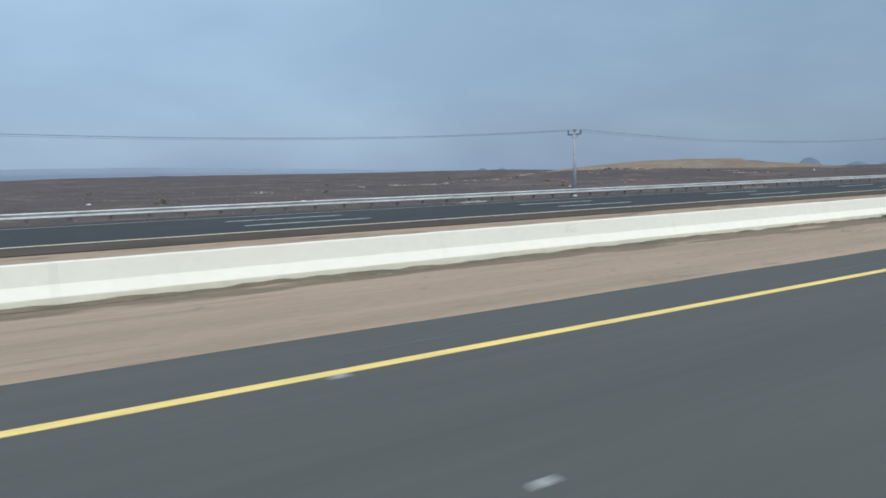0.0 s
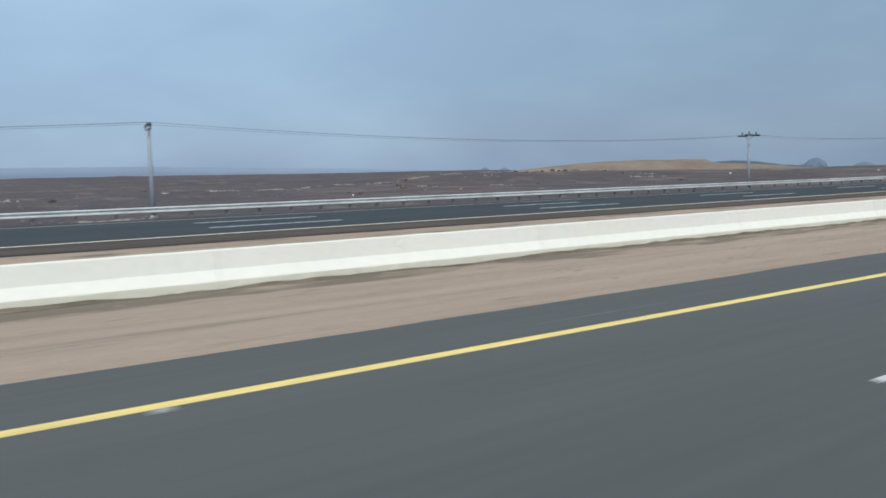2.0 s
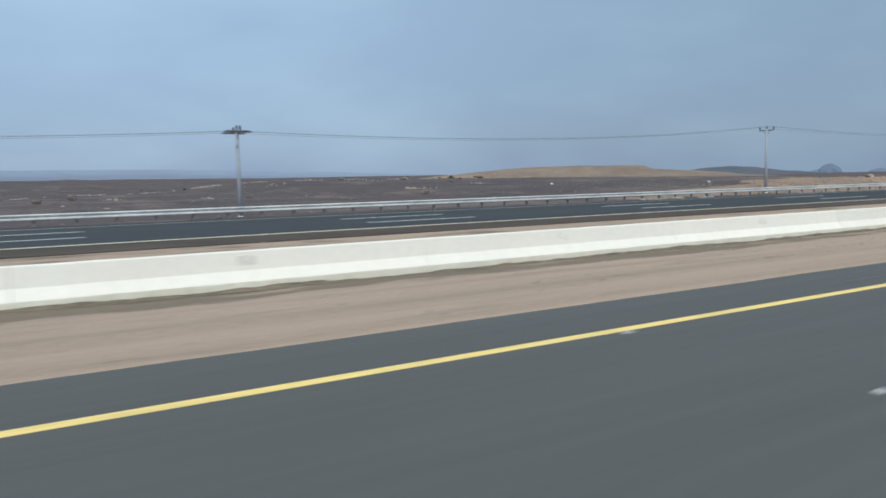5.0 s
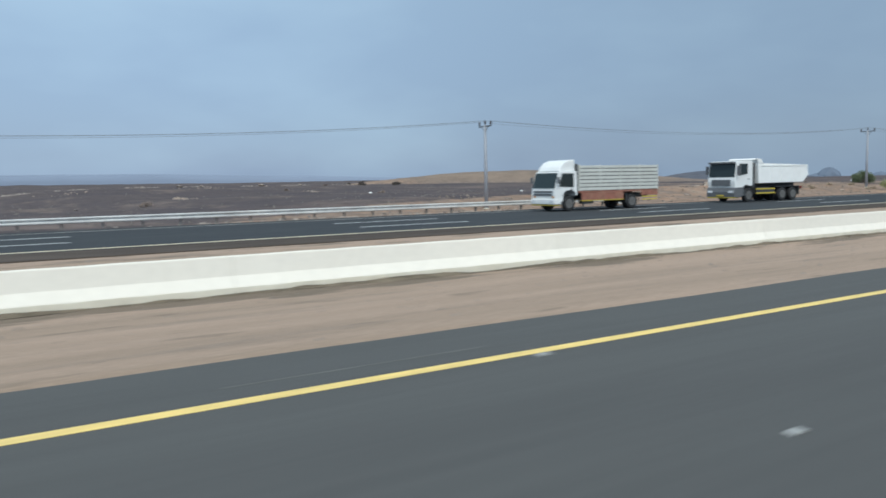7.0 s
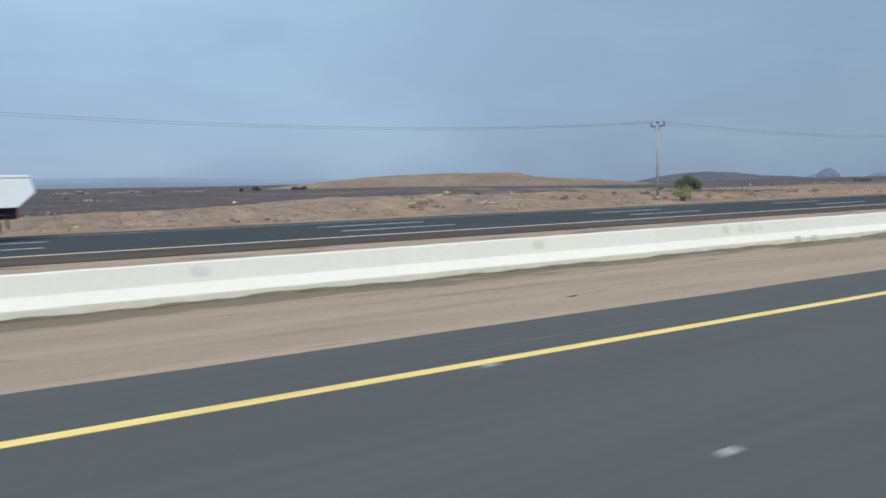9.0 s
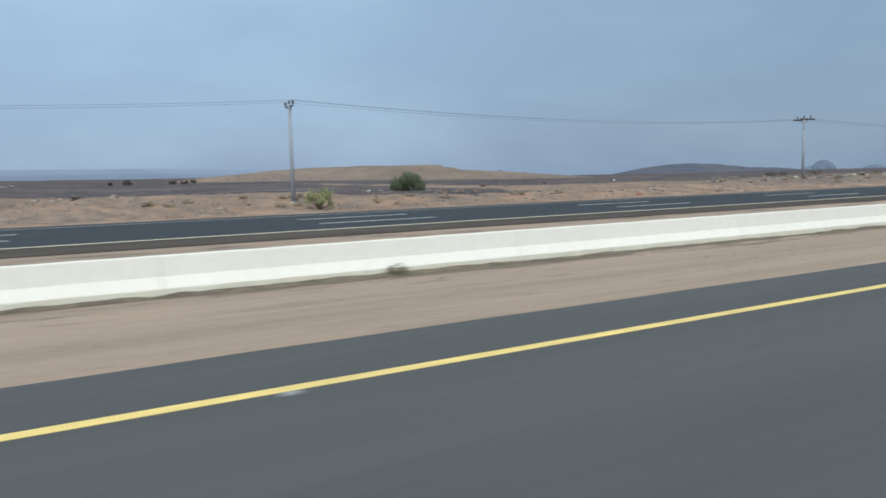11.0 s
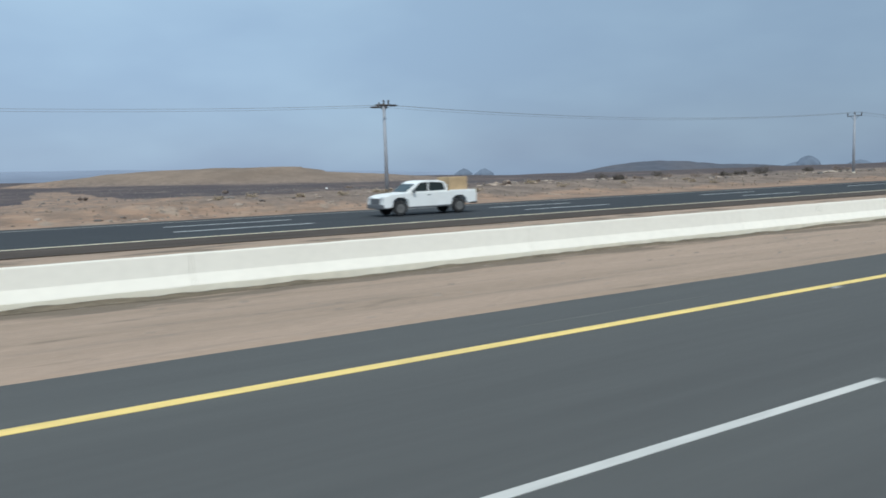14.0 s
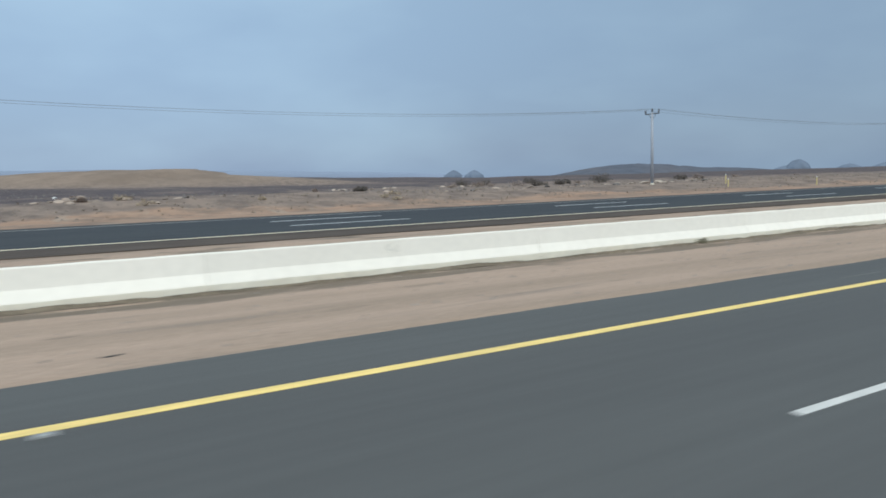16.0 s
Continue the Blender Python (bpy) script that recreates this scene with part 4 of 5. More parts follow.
            wheel(t, x, W - 0.64, 0.48, 0.26, 1)
        bm = bmesh.new()
        rod(bm, (x, 0.3, 0.48), (x, W - 0.3, 0.48), 0.09)
        part("axle", bm, CHASSIS, t)
    return t


def dump_truck(m):
    t = thing("dump_truck", "white three-axle dump truck with empty tipper body", "truck", m)
    W = 2.5
    bm = bmesh.new()
    prism(bm, [(0.05, 1.1), (0.0, 1.6), (0.06, 2.0), (0.2, 3.0), (0.32, 3.1), (1.98, 3.14), (2.06, 3.05), (2.08, 1.28), (1.9, 1.2), (1.2, 1.32), (0.9, 1.1)], 0.03, W - 0.03, 0.04)
    cab = part("cab", bm, W_PAINT, t)
    bm = bmesh.new()
    prism(bm, [(-0.05, 0.42), (-0.08, 0.8), (0.03, 1.12), (0.9, 1.14), (1.2, 1.30), (1.0, 1.0), (0.95, 0.5), (0.6, 0.38)], 0.0, W, 0.03)
    part("bumper", bm, GREYPL, cab, "dark grey plastic bumper")
    pane("windscreen", cab, [(0.048, 0.08, 1.9), (0.048, W - 0.08, 1.9), (0.19, W - 0.1, 2.94), (0.19, 0.1, 2.94)])
    simple("sun_visor", cab, GREYPL, [(-0.08, 0.2, 0.1, W - 0.1, 2.92, 3.06)], "dark sun visor")
    simple("grille", cab, GREYPL, [(-0.03, 0.03, 0.4, W - 0.4, 1.25, 1.72)], "dark grille")
    for y in (0.02, W - 0.02):
        pane("side_window", cab, [(0.42, y, 2.0), (1.45, y, 2.14), (1.45, y, 2.9), (0.52, y, 2.9)])
        simple("door_handle", cab, GREYPL, [(1.5, 1.66, y - 0.03, y + 0.03, 1.72, 1.77)], bevel=0.005)
        simple("mirror", cab, GREYPL, [(0.15, 0.25, y - 0.32 if y < 1 else y + 0.06, y - 0.06 if y < 1 else y + 0.32, 2.1, 2.75)], "dark wing mirror")
        simple("step", cab, CHASSIS, [(0.95, 1.25, y - 0.01, y + 0.01, 0.5, 0.95)])
    for y in (0.1, W - 0.55):
        simple("headlamp", cab, LAMP_W, [(-0.1, -0.02, y, y + 0.45, 0.72, 0.88)], "clear headlamp")
    simple("bumper_strip", cab, HAZARD, [(-0.04, 0.55, 0.05, W - 0.05, 0.34, 0.41)], "yellow strip under the bumper", 0.01)
    simple("number_plate", cab, HAZARD, [(-0.1, -0.06, 0.95, 1.55, 0.46, 0.58)], "yellow plate with plain bars", 0.004)
    simple("exhaust_pipe", t, CHASSIS, [(2.15, 2.45, 0.12, 0.5, 1.1, 2.95)], "dark upright exhaust")
    simple("air_filter", t, CHASSIS, [(2.15, 2.5, 0.55, 2.0, 1.2, 2.3)], "dark air filter")
    # tipper body: open box with canopy lip, ribs and chamfered tail
    side = [(2.75, 1.42), (2.62, 2.95), (8.85, 2.78), (9.0, 2.05), (8.35, 1.45)]
    bm = bmesh.new()
    prism(bm, side, 0.0, 0.06)
    prism(bm, side, W - 0.06, W)
    prism(bm, [(2.75, 1.40), (8.35, 1.43), (9.0, 2.03), (8.98, 2.09), (8.33, 1.49), (2.75, 1.46)], 0.05, W - 0.05)
    prism(bm, [(2.75, 1.42), (2.62, 2.95), (2.50, 3.27), (2.62, 3.28), (2.74, 2.95), (2.83, 1.42)], 0.04, W - 0.04)
    tip = part("tipper_body", bm, W_BODY, t)
    for y in (-0.035, W - 0.015):
        simple("top_rail", tip, W_BODY, [(3.0, 8.86, y, y + 0.05, 2.70, 2.80)], bevel=0.015)
        bm = bmesh.new()
        prism(bm, [(2.62, 2.95), (2.50, 3.27), (2.95, 3.26), (3.25, 2.92)], y + 0.005, y + 0.045, 0.01)
        part("canopy_cheek", bm, W_BODY, tip)
        for x in (4.2, 5.5, 6.8):
            simple("rib", tip, W_BODY, [(x, x + 0.09, y + 0.01, y + 0.04, 1.5, 2.7)], bevel=0.008)
    bm = bmesh.new()
    prism(bm, [(2.35, 3.2), (2.45, 3.3), (2.75, 3.3), (2.75, 3.24), (2.45, 3.22)], 0.1, W - 0.1)
    part("canopy", bm, W_BODY, tip)
    bm = bmesh.new()
    prism(bm, [(8.87, 2.76), (9.03, 2.05), (8.97, 2.04), (8.81, 2.76)], 0.07, W - 0.07)
    part("tailgate", bm, W_BODY, tip)
    for y in (0.8, W - 0.95):
        simple("chassis_rail", t, CHASSIS, [(0.6, 8.3, y, y + 0.15, 0.92, 1.25)])
        simple("subframe", t, CHASSIS, [(2.9, 8.3, y, y + 0.15, 1.25, 1.40)])
    for y in (0.06, W - 0.1):
        simple("side_guard", t, HAZARD, [(2.55, 4.85, y, y + 0.04, 0.92, 1.02)], "yellow side underrun bar", 0.008)
        simple("side_guard", t, HAZARD, [(2.55, 4.85, y, y + 0.04, 0.60, 0.70)], "yellow side underrun bar", 0.008)
        simple("guard_panel", t, CHASSIS, [(2.6, 4.8, y + 0.012, y + 0.028, 0.705, 0.915)], "dark panel between the side bars", 0.0)
    simple("fuel_tank", t, CHASSIS, [(2.8, 4.4, 0.14, 0.72, 0.55, 1.08)], bevel=0.06)
    simple("mudguard", t, CHASSIS, [(4.95, 7.9, 0.02, 0.62, 1.10, 1.14), (7.88, 7.92, 0.05, 0.6, 0.45, 1.1)], bevel=0.004)
    simple("mudguard", t, CHASSIS, [(4.95, 7.9, W - 0.62, W - 0.02, 1.10, 1.14), (7.88, 7.92, W - 0.6, W - 0.05, 0.45, 1.1)], bevel=0.004)
    for y in (0.1, W - 0.4):
        simple("tail_lamp", t, LAMP_R, [(8.28, 8.34, y, y + 0.3, 0.95, 1.08)], "red tail lamp", 0.008)
    for x, rear in ((1.65, 0), (5.75, 1), (7.1, 1)):
        wheel(t, x, 0.03, 0.53, 0.31, -1)
        wheel(t, x, W - 0.34, 0.53, 0.31, 1)
        if rear:
            wheel(t, x, 0.36, 0.53, 0.28, -1)
            wheel(t, x, W - 0.64, 0.53, 0.28, 1)
        bm = bmesh.new()
        rod(bm, (x, 0.3, 0.53), (x, W - 0.3, 0.53), 0.11)
        part("axle", bm, CHASSIS, t)
    return t


def pickup(m):
    t = thing("pickup", "white pickup with a tan boxy load in its bed", "car", m)
    W = 1.86
    bm = bmesh.new()
    low = [(0.1, 0.42), (0.0, 0.6), (0.02, 0.86), (0.14, 0.99), (0.45, 1.07), (1.45, 1.15), (3.55, 1.14), (5.38, 1.12), (5.45, 1.0), (5.42, 0.55), (4.85, 0.5), (4.78, 0.78), (4.55, 0.92), (4.2, 0.92), (3.96, 0.78), (3.9, 0.46), (1.42, 0.42), (1.36, 0.78), (1.14, 0.92), (0.78, 0.92), (0.56, 0.78), (0.5, 0.45)]
    prism(bm, low, 0.02, W - 0.02, 0.02)
    body = part("body", bm, W_PAINT, t)
    bm = bmesh.new()
    prism(bm, [(1.28, 1.12), (1.92, 1.58), (2.12, 1.68), (2.45, 1.73), (3.2, 1.72), (3.55, 1.64), (3.7, 1.5), (3.78, 1.12)], 0.14, W - 0.14, 0.05)
    cabin = part("cabin", bm, W_PAINT, t)
    pane("windscreen", cabin, [(1.345, 0.20, 1.185), (1.345, W - 0.20, 1.185), (1.862, W - 0.24, 1.557), (1.862, 0.24, 1.557)])
    pane("rear_window", cabin, [(3.775, 0.3, 1.2), (3.775, W - 0.3, 1.2), (3.71, W - 0.33, 1.48), (3.71, 0.33, 1.48)])
    for y in (0.137, W - 0.137):
        pane("side_window", cabin, [(1.66, y, 1.19), (2.55, y, 1.19), (2.55, y, 1.64), (2.14, y, 1.61)])
        pane("side_window", cabin, [(2.63, y, 1.19), (3.6, y, 1.22), (3.46, y, 1.59), (2.63, y, 1.64)])
    for y in (0.0, W - 0.05):
        simple("door_handle", body, GREYPL, [(2.5, 2.65, y, y + 0.05, 0.98, 1.02)], bevel=0.006)
        simple("mirror", body, GREYPL, [(1.62, 1.74, y - 0.16 if y < 1 else y + 0.05, y if y < 1 else y + 0.21, 1.12, 1.28)], "dark wing mirror")
        simple("sill", body, GREYPL, [(1.42, 3.9, y + 0.002, y + 0.048, 0.38, 0.45)], "dark sill")
    simple("bed_wall", body, W_PAINT, [(3.8, 5.4, 0.03, 0.09, 1.10, 1.2)])
    simple("bed_wall", body, W_PAINT, [(3.8, 5.4, W - 0.09, W - 0.03, 1.10, 1.2)])
    simple("tailgate", body, W_PAINT, [(5.36, 5.44, 0.08, W - 0.08, 0.7, 1.16)])
    simple("grille", body, GREYPL, [(-0.035, 0.06, 0.42, W - 0.42, 0.55, 0.9)], "dark grille")
    simple("bumper", body, GREYPL, [(-0.07, 0.4, 0.03, W - 0.03, 0.38, 0.6)], "grey front bumper", 0.04)
    simple("rear_bumper", body, GREYPL, [(5.36, 5.52, 0.1, W - 0.1, 0.45, 0.6)], "grey rear bumper", 0.03)
    for y in (0.08, W - 0.48):
        simple("headlamp", body, LAMP_W, [(0.0, 0.22, y - 0.05, y + 0.36, 0.82, 0.97)], "clear headlamp")
    for y in (0.06, W - 0.2):
        simple("tail_lamp", body, LAMP_R, [(5.38, 5.46, y, y + 0.14, 0.78, 1.05)], "red tail lamp")
    for x in (0.96, 4.37):
        wheel(t, x, 0.03, 0.38, 0.24, -1)
        wheel(t, x, W - 0.27, 0.38, 0.24, 1)
        bm = bmesh.new()
        rod(bm, (x, 0.2, 0.38), (x, W - 0.2, 0.38), 0.06)
        part("axle", bm, CHASSIS, t)
    bm = bmesh.new()
    box(bm, 0, 1.05, 0, 1.3, 0, 0.72, 0.03)
    load = tagged(new("crate", mesh_of("crate", bm, CARDBOARD)), "tan plywood crate riding in a pickup bed", "crate")
    load.matrix_world = m @ pose(3.98, 0.28, 1.142)
    return t


def on_far_lane(x, y):
    return pose(x, y, FAR_Z + 0.002 + (y - FAR_YELLOW) * math.tan(radians(FAR_LEAN)), FAR_LEAN)


cargo_truck(on_far_lane(222.6, 34.8))
dump_truck(on_far_lane(240.1, 35.25))
pickup(on_far_lane(396.1, 31.4))


# ---- plants ----
def bush(name, label, category, x, y, width, height, leaf, seed, leaves=1500, size=0.13, open_foot=0.12):
    """Stems from one foot and a crown of many small leaves in uneven clumps."""
    r = random.Random(seed)
    z = float(land(x, y)) - 0.03
    b = thing(name, label, category, pose(x, y, z))
    clumps = []
    for k in range(16):
        a, q = r.uniform(0, 6.283), math.sqrt(r.random())
        clumps.append((0.40 * width * q * math.cos(a), 0.34 * width * q * math.sin(a), height * (open_foot + 0.1 + (0.72 - open_foot) * r.random() * (1.05 - 0.45 * q)), width * r.uniform(0.11, 0.2)))
    bm = bmesh.new()
    for cx, cy, cz, cr in clumps:
        knee = (0.35 * cx + r.uniform(-0.1, 0.1), 0.35 * cy, 0.45 * cz)
        rod(bm, (r.uniform(-0.06, 0.06), r.uniform(-0.06, 0.06), -0.1), knee, 0.022 * height, 0.014 * height, 6)
        rod(bm, knee, (cx, cy, cz), 0.014 * height, 0.006 * height, 5)
    part("trunk", bm, DRY, b)
    verts, faces = [], []
    for k in range(leaves):
        cx, cy, cz, cr = clumps[r.randrange(len(clumps))]
        d = Vector((r.gauss(0, 1), r.gauss(0, 1), r.gauss(0, 0.8))).normalized() * cr * r.random() ** 0.4
        p = Vector((cx, cy, cz)) + d
        if p.z < 0.05:
            continue
        u = Vector((r.gauss(0, 1), r.gauss(0, 1), r.gauss(0, 1))).normalized()
        v = u.cross(Vector((r.gauss(0, 1), r.gauss(0, 1), r.gauss(0, 1)))).normalized()
        s = size * r.uniform(0.6, 1.3)
        n = len(verts)
        verts += [p - u * s, p + v * s * 0.42, p + u * s, p - v * s * 0.42]
        faces.append((n, n + 1, n + 2, n + 3))
    me = bpy.data.meshes.new("crown")
    me.from_pydata([tuple(v) for v in verts], [], faces)
    me.materials.append(leaf)
    part("crown", me, leaf, b)
    return b


bush("bush", "large rounded dark green bush on sandy ground", "bush", 347.8, 86.4, 5.5, 3.1, LEAF, 1, 16000, 0.085, 0.0)
bush("bush", "smaller yellow-green bush beside a power pole", "bush", 329.9, 71.5, 3.1, 3.5, LEAF_YELLOW, 2, 3600, 0.075, 0.06)
for k, (x, y, w, h) in enumerate(((334.0, 330.0, 2.0, 2.1), (340.3, 328.0, 4.6, 2.3), (358.4, 328.0, 3.6, 1.9), (365.4, 338.0, 3.8, 1.9), (372.0, 352.0, 3.2, 1.6))):
    bush("thorn_tree", "low dark thorn tree far out on the plain", "tree", x, y, w, h, THORN, 20 + k, 700, 0.26, 0.05)
# straw-coloured clumps where the sand meets the lava
r = random.Random(17)
for k, (x, y) in enumerate([(r.uniform(286, 366), r.uniform(70, 79)) for _ in range(26)] + [(r.uniform(398, 470), r.uniform(66, 80)) for _ in range(18)]):
    bush("scrub", "low straw-coloured dry scrub clump on the sandy bank", "shrub", x, y, r.uniform(0.9, 2.0), r.uniform(0.4, 0.75), STRAWBUSH, 170 + k, 220, 0.09, 0.0)
r = random.Random(8)
scrubs = [(24.0, 112.0, 2.6, 1.1), (66.0, 148.0, 2.0, 0.8), (118.0, 128.0, 1.8, 0.8), (150.0, 170.0, 2.6, 1.2), (212.0, 128.0, 2.4, 0.9), (262.0, 142.0, 2.0, 0.9)]
scrubs += [(r.uniform(500, 640), r.uniform(96, 150), r.uniform(2.2, 5.0), r.uniform(0.8, 1.3)) for _ in range(9)]
scrubs += [(r.uniform(380, 480), r.uniform(90, 150), r.uniform(1.2, 2.4), r.uniform(0.5, 0.9)) for _ in range(4)]
scrubs += [(r.uniform(20, 330), r.uniform(120, 330), r.uniform(1.4, 3.0), r.uniform(0.5, 0.9)) for _ in range(9)]
for k, (x, y, w, h) in enumerate(scrubs):
    bush("scrub", "dry grey-brown desert scrub on stony ground", "shrub", x, y, w, h, SCRUB, 40 + k, 380, 0.13)
for k, (x, y, w, h) in enumerate(((529.0, 106.0, 5.0, 2.3), (533.0, 162.5, 6.0, 2.6), (541.0, 164.0, 5.0, 2.0), (551.0, 158.0, 5.5, 1.9), (509.0, 100.0, 3.2, 1.1), (515.0, 101.0, 3.4, 1.2), (566.0, 118.0, 4.0, 1.6), (471.0, 92.0, 2.4, 0.9))):
    bush("bush", "dark grey-brown thorny bush on the crest of the stony bank", "bush", x, y, w, h, THORN, 140 + k, 1300, 0.12, 0.0)
for k, (x, w, h) in enumerate(((36.3, 0.65, 0.27), (311.6, 0.65, 0.38), (340.2, 0.4, 0.13), (368.5, 0.4, 0.11), (449.7, 0.6, 0.22), (287.5, 0.45, 0.16))):
    bush("weed", "small dry weed at the foot of the median barrier", "weed", x, 16.55, w, h, WEED, 90 + k, 260, 0.035, 0.02)


# ---- stones ----
def rock_mesh(name, seed, material, flat=0.6):
    r = random.Random(seed)
    bm = bmesh.new()
    bmesh.ops.create_icosphere(bm, subdivisions=2, radius=0.5)
    ax = [Vector((r.gauss(0, 1), r.gauss(0, 1), r.gauss(0, 1))).normalized() for _ in range(7)]
    cut = [r.uniform(0.26, 0.42) for _ in ax]
    for v in bm.verts:
        for a, c in zip(ax, cut):
            d = v.co.dot(a) - c
            if d > 0:
                v.co -= a * d * 0.85
        v.co *= 1 + 0.12 * r.uniform(-1, 1) * 0.5
        v.co.z *= flat
    return mesh_of(name, bm, material)


ROCKS = [rock_mesh("boulder", 200 + k, ROCK if k % 3 else ROCK_DARK, 0.5 + 0.08 * (k % 4)) for k in range(9)]
r = random.Random(12)
spots = []
def cluster(cx, cy, n, spread, big):
    for _ in range(n):
        spots.append((r.gauss(cx, spread), max(58, r.gauss(cy, min(2.5, 0.7 * spread))), big * r.uniform(0.35, 1.15)))


# piles on the crest and at the foot of the bank
for cx, cy, n, spread, big in ((300, 86.5, 9, 2.0, 1.1), (308, 88, 8, 2.5, 1.0), (295, 86.5, 6, 1.2, 0.9), (298.7, 75.2, 9, 1.1, 0.95), (289.7, 75.1, 8, 1.2, 0.8), (301, 71.5, 4, 1.0, 0.5), (321.7, 74.8, 4, 1.0, 0.6), (316, 84, 8, 4, 0.8)):
    cluster(cx, cy, n, spread, big)
for cx, cy, n, spread, big in ((376.9, 70, 11, 1.2, 0.85), (377, 69, 8, 4, 0.7), (389.6, 65.4, 5, 2, 0.7), (400, 78, 12, 2, 0.9), (397, 65, 6, 1.5, 0.5), (421, 75, 8, 1.5, 0.9), (434, 75.2, 9, 1.6, 1.0)):
    cluster(cx, cy, n, spread, big)
# looser strings of rocks along it
for k in range(4):
    cluster(252 + 9 * k, 68 + 1.8 * k, 9, 4, 0.6)
for k in range(2):
    cluster(345 + 15 * k, 78 - 6 * k, 8, 6, 0.6)
for k in range(7):
    cluster(408 + 20 * k, 73 + 2 * k, 13, 7, 0.8 + 0.05 * k)
for _ in range(10):
    spots.append((r.uniform(30, 225), r.uniform(96, 190), r.uniform(0.5, 1.2)))
for x, y, s in spots:
    o = tagged(new("boulder", ROCKS[r.randrange(9)]), "angular weathered boulder on sandy roadside ground" if y < 92 else "pale boulder on dark lava gravel", "rock", "roadside boulders")
    k = Matrix.Diagonal((s * r.uniform(1.0, 1.8), s * r.uniform(0.8, 1.2), s * r.uniform(0.7, 1.05), 1))
    o.matrix_world = pose(x, y, float(land(x, y)) + 0.03 * s, r.uniform(-8, 8), r.uniform(-8, 8), r.uniform(0, 360)) @ k


def scatter(name, label, material, count, seed, place, lo, hi, category="stones"):
    """Many small stones in one mesh, each a jittered low lump half sunk in the ground."""
    r = random.Random(seed)
    base = [(1, 0, 0), (0.3, 0.9, 0), (-0.8, 0.6, 0), (-0.9, -0.5, 0), (0.2, -1, 0), (0.25, 0.3, 0.75), (-0.35, 0.1, 0.85), (0.0, -0.35, 0.7)]
    faces0 = [(0, 1, 5), (1, 2, 6), (1, 6, 5), (2, 3, 6), (3, 4, 7), (3, 7, 6), (4, 0, 7), (0, 5, 7), (5, 6, 7)]
    xy = [place(r) for _ in range(count)]
    zs = land(np.array([p[0] for p in xy]), np.array([p[1] for p in xy]))
    verts, faces = [], []
    for (x, y), z in zip(xy, zs):
        s, a = r.uniform(lo, hi) * (1 if r.random() < 0.85 else 1.6), r.uniform(0, 6.283)
        ca, sa, n = math.cos(a), math.sin(a), len(verts)
        for px, py, pz in base:
            px, py, pz = px * r.uniform(0.7, 1.25), py * r.uniform(0.6, 1.1), pz * r.uniform(0.6, 1.2)
            verts.append((x + s * (px * ca - py * sa), y + s * (px * sa + py * ca), float(z) + s * (pz - 0.12)))
        faces += [tuple(n + i for i in f) for f in faces0]
    me = bpy.data.meshes.new(name)
    me.from_pydata(verts, [], faces)
    me.materials.append(material)
    return tagged(new(name, me), label, category, kind="stuff")


scatter("gravel", "loose stones strewn over the gravel median", GRAVEL, 5200, 31, lambda r: (r.uniform(-20, 490), 9.35 + 7.2 * r.random() ** 0.85), 0.012, 0.045)
scatter("gravel", "loose stones strewn behind the median barrier", GRAVEL, 1600, 32, lambda r: (r.uniform(-10, 520), r.uniform(17.8, 23.6)), 0.02, 0.06)
scatter("rubble", "pale rubble and stones on the sandy roadside bank", ROCK, 2600, 33, lambda r: (lambda a: (a + r.gauss(0, 1.4), 60 + 31 * (0.65 * (0.5 + 0.5 * math.sin(a * 12.9)) + 0.35 * r.random())))(234 + 3.0 * round(r.uniform(0, 122))), 0.04, 0.22)
scatter("rubble", "grey stones scattered along the embankment behind the guard rail", ROCK_DARK, 2200, 34, lambda r: (r.uniform(-20, 245), r.uniform(41.0, 58)), 0.04, 0.16)
scatter("lava_stones", "dark lava stones covering the plain", ROCK_DARK, 6500, 35, lambda r: (lambda x, u: (x, (60 if x < 240 else 96) + (260 if x < 240 else 224) * u))(r.uniform(-30, 620), r.random() ** 1.5), 0.06, 0.24)
TRACK_X, TRACK_Y = (92, 113, 125, 142, 165, 190, 215, 245, 265, 300), (183, 188, 197, 214, 225, 231, 232, 231, 235, 244)


def beside_track(r):
    """A place along the old track across the plain, in broken runs."""
    x = 92 + 208 * r.random()
    while math.sin(x * 0.37) + 0.7 * math.sin(x * 0.91) < -0.25 + 0.5 * r.random():
        x = 92 + 208 * r.random()
    return x, float(np.interp(x, TRACK_X, TRACK_Y)) + r.gauss(0, 1.3)


scatter("pale_stones", "pale stones in a broken line along an old track on the plain", TRACKSTONE, 900, 36, beside_track, 0.08, 0.3)
scatter("pale_stones", "pale rubble lying between the asphalt and the guard rail", TRACKSTONE, 420, 41, lambda r: (lambda b: (b[0] + r.gauss(0, b[1]), 39.9 + 0.7 * r.random()))(((183.5, 0.7), (186.0, 0.3), (189.3, 0.5), (62.0, 0.9), (30.0, 0.6), (206, 3.0), (214, 3.0), (222, 3.0))[r.randrange(8)]), 0.04, 0.13)
scatter("pale_stones", "few pale stones in clumps on the dark plain", ROCK, 130, 38, lambda r: (lambda b: (b[0] + r.gauss(0, b[2]), b[1] + r.gauss(0, 3)))(((158, 170, 1.2), (176, 160, 0.8), (205, 205, 2.5), (60, 172, 2), (262, 185, 1.5), (222, 150, 1.0), (240, 215, 3))[r.randrange(7)]), 0.10, 0.4)


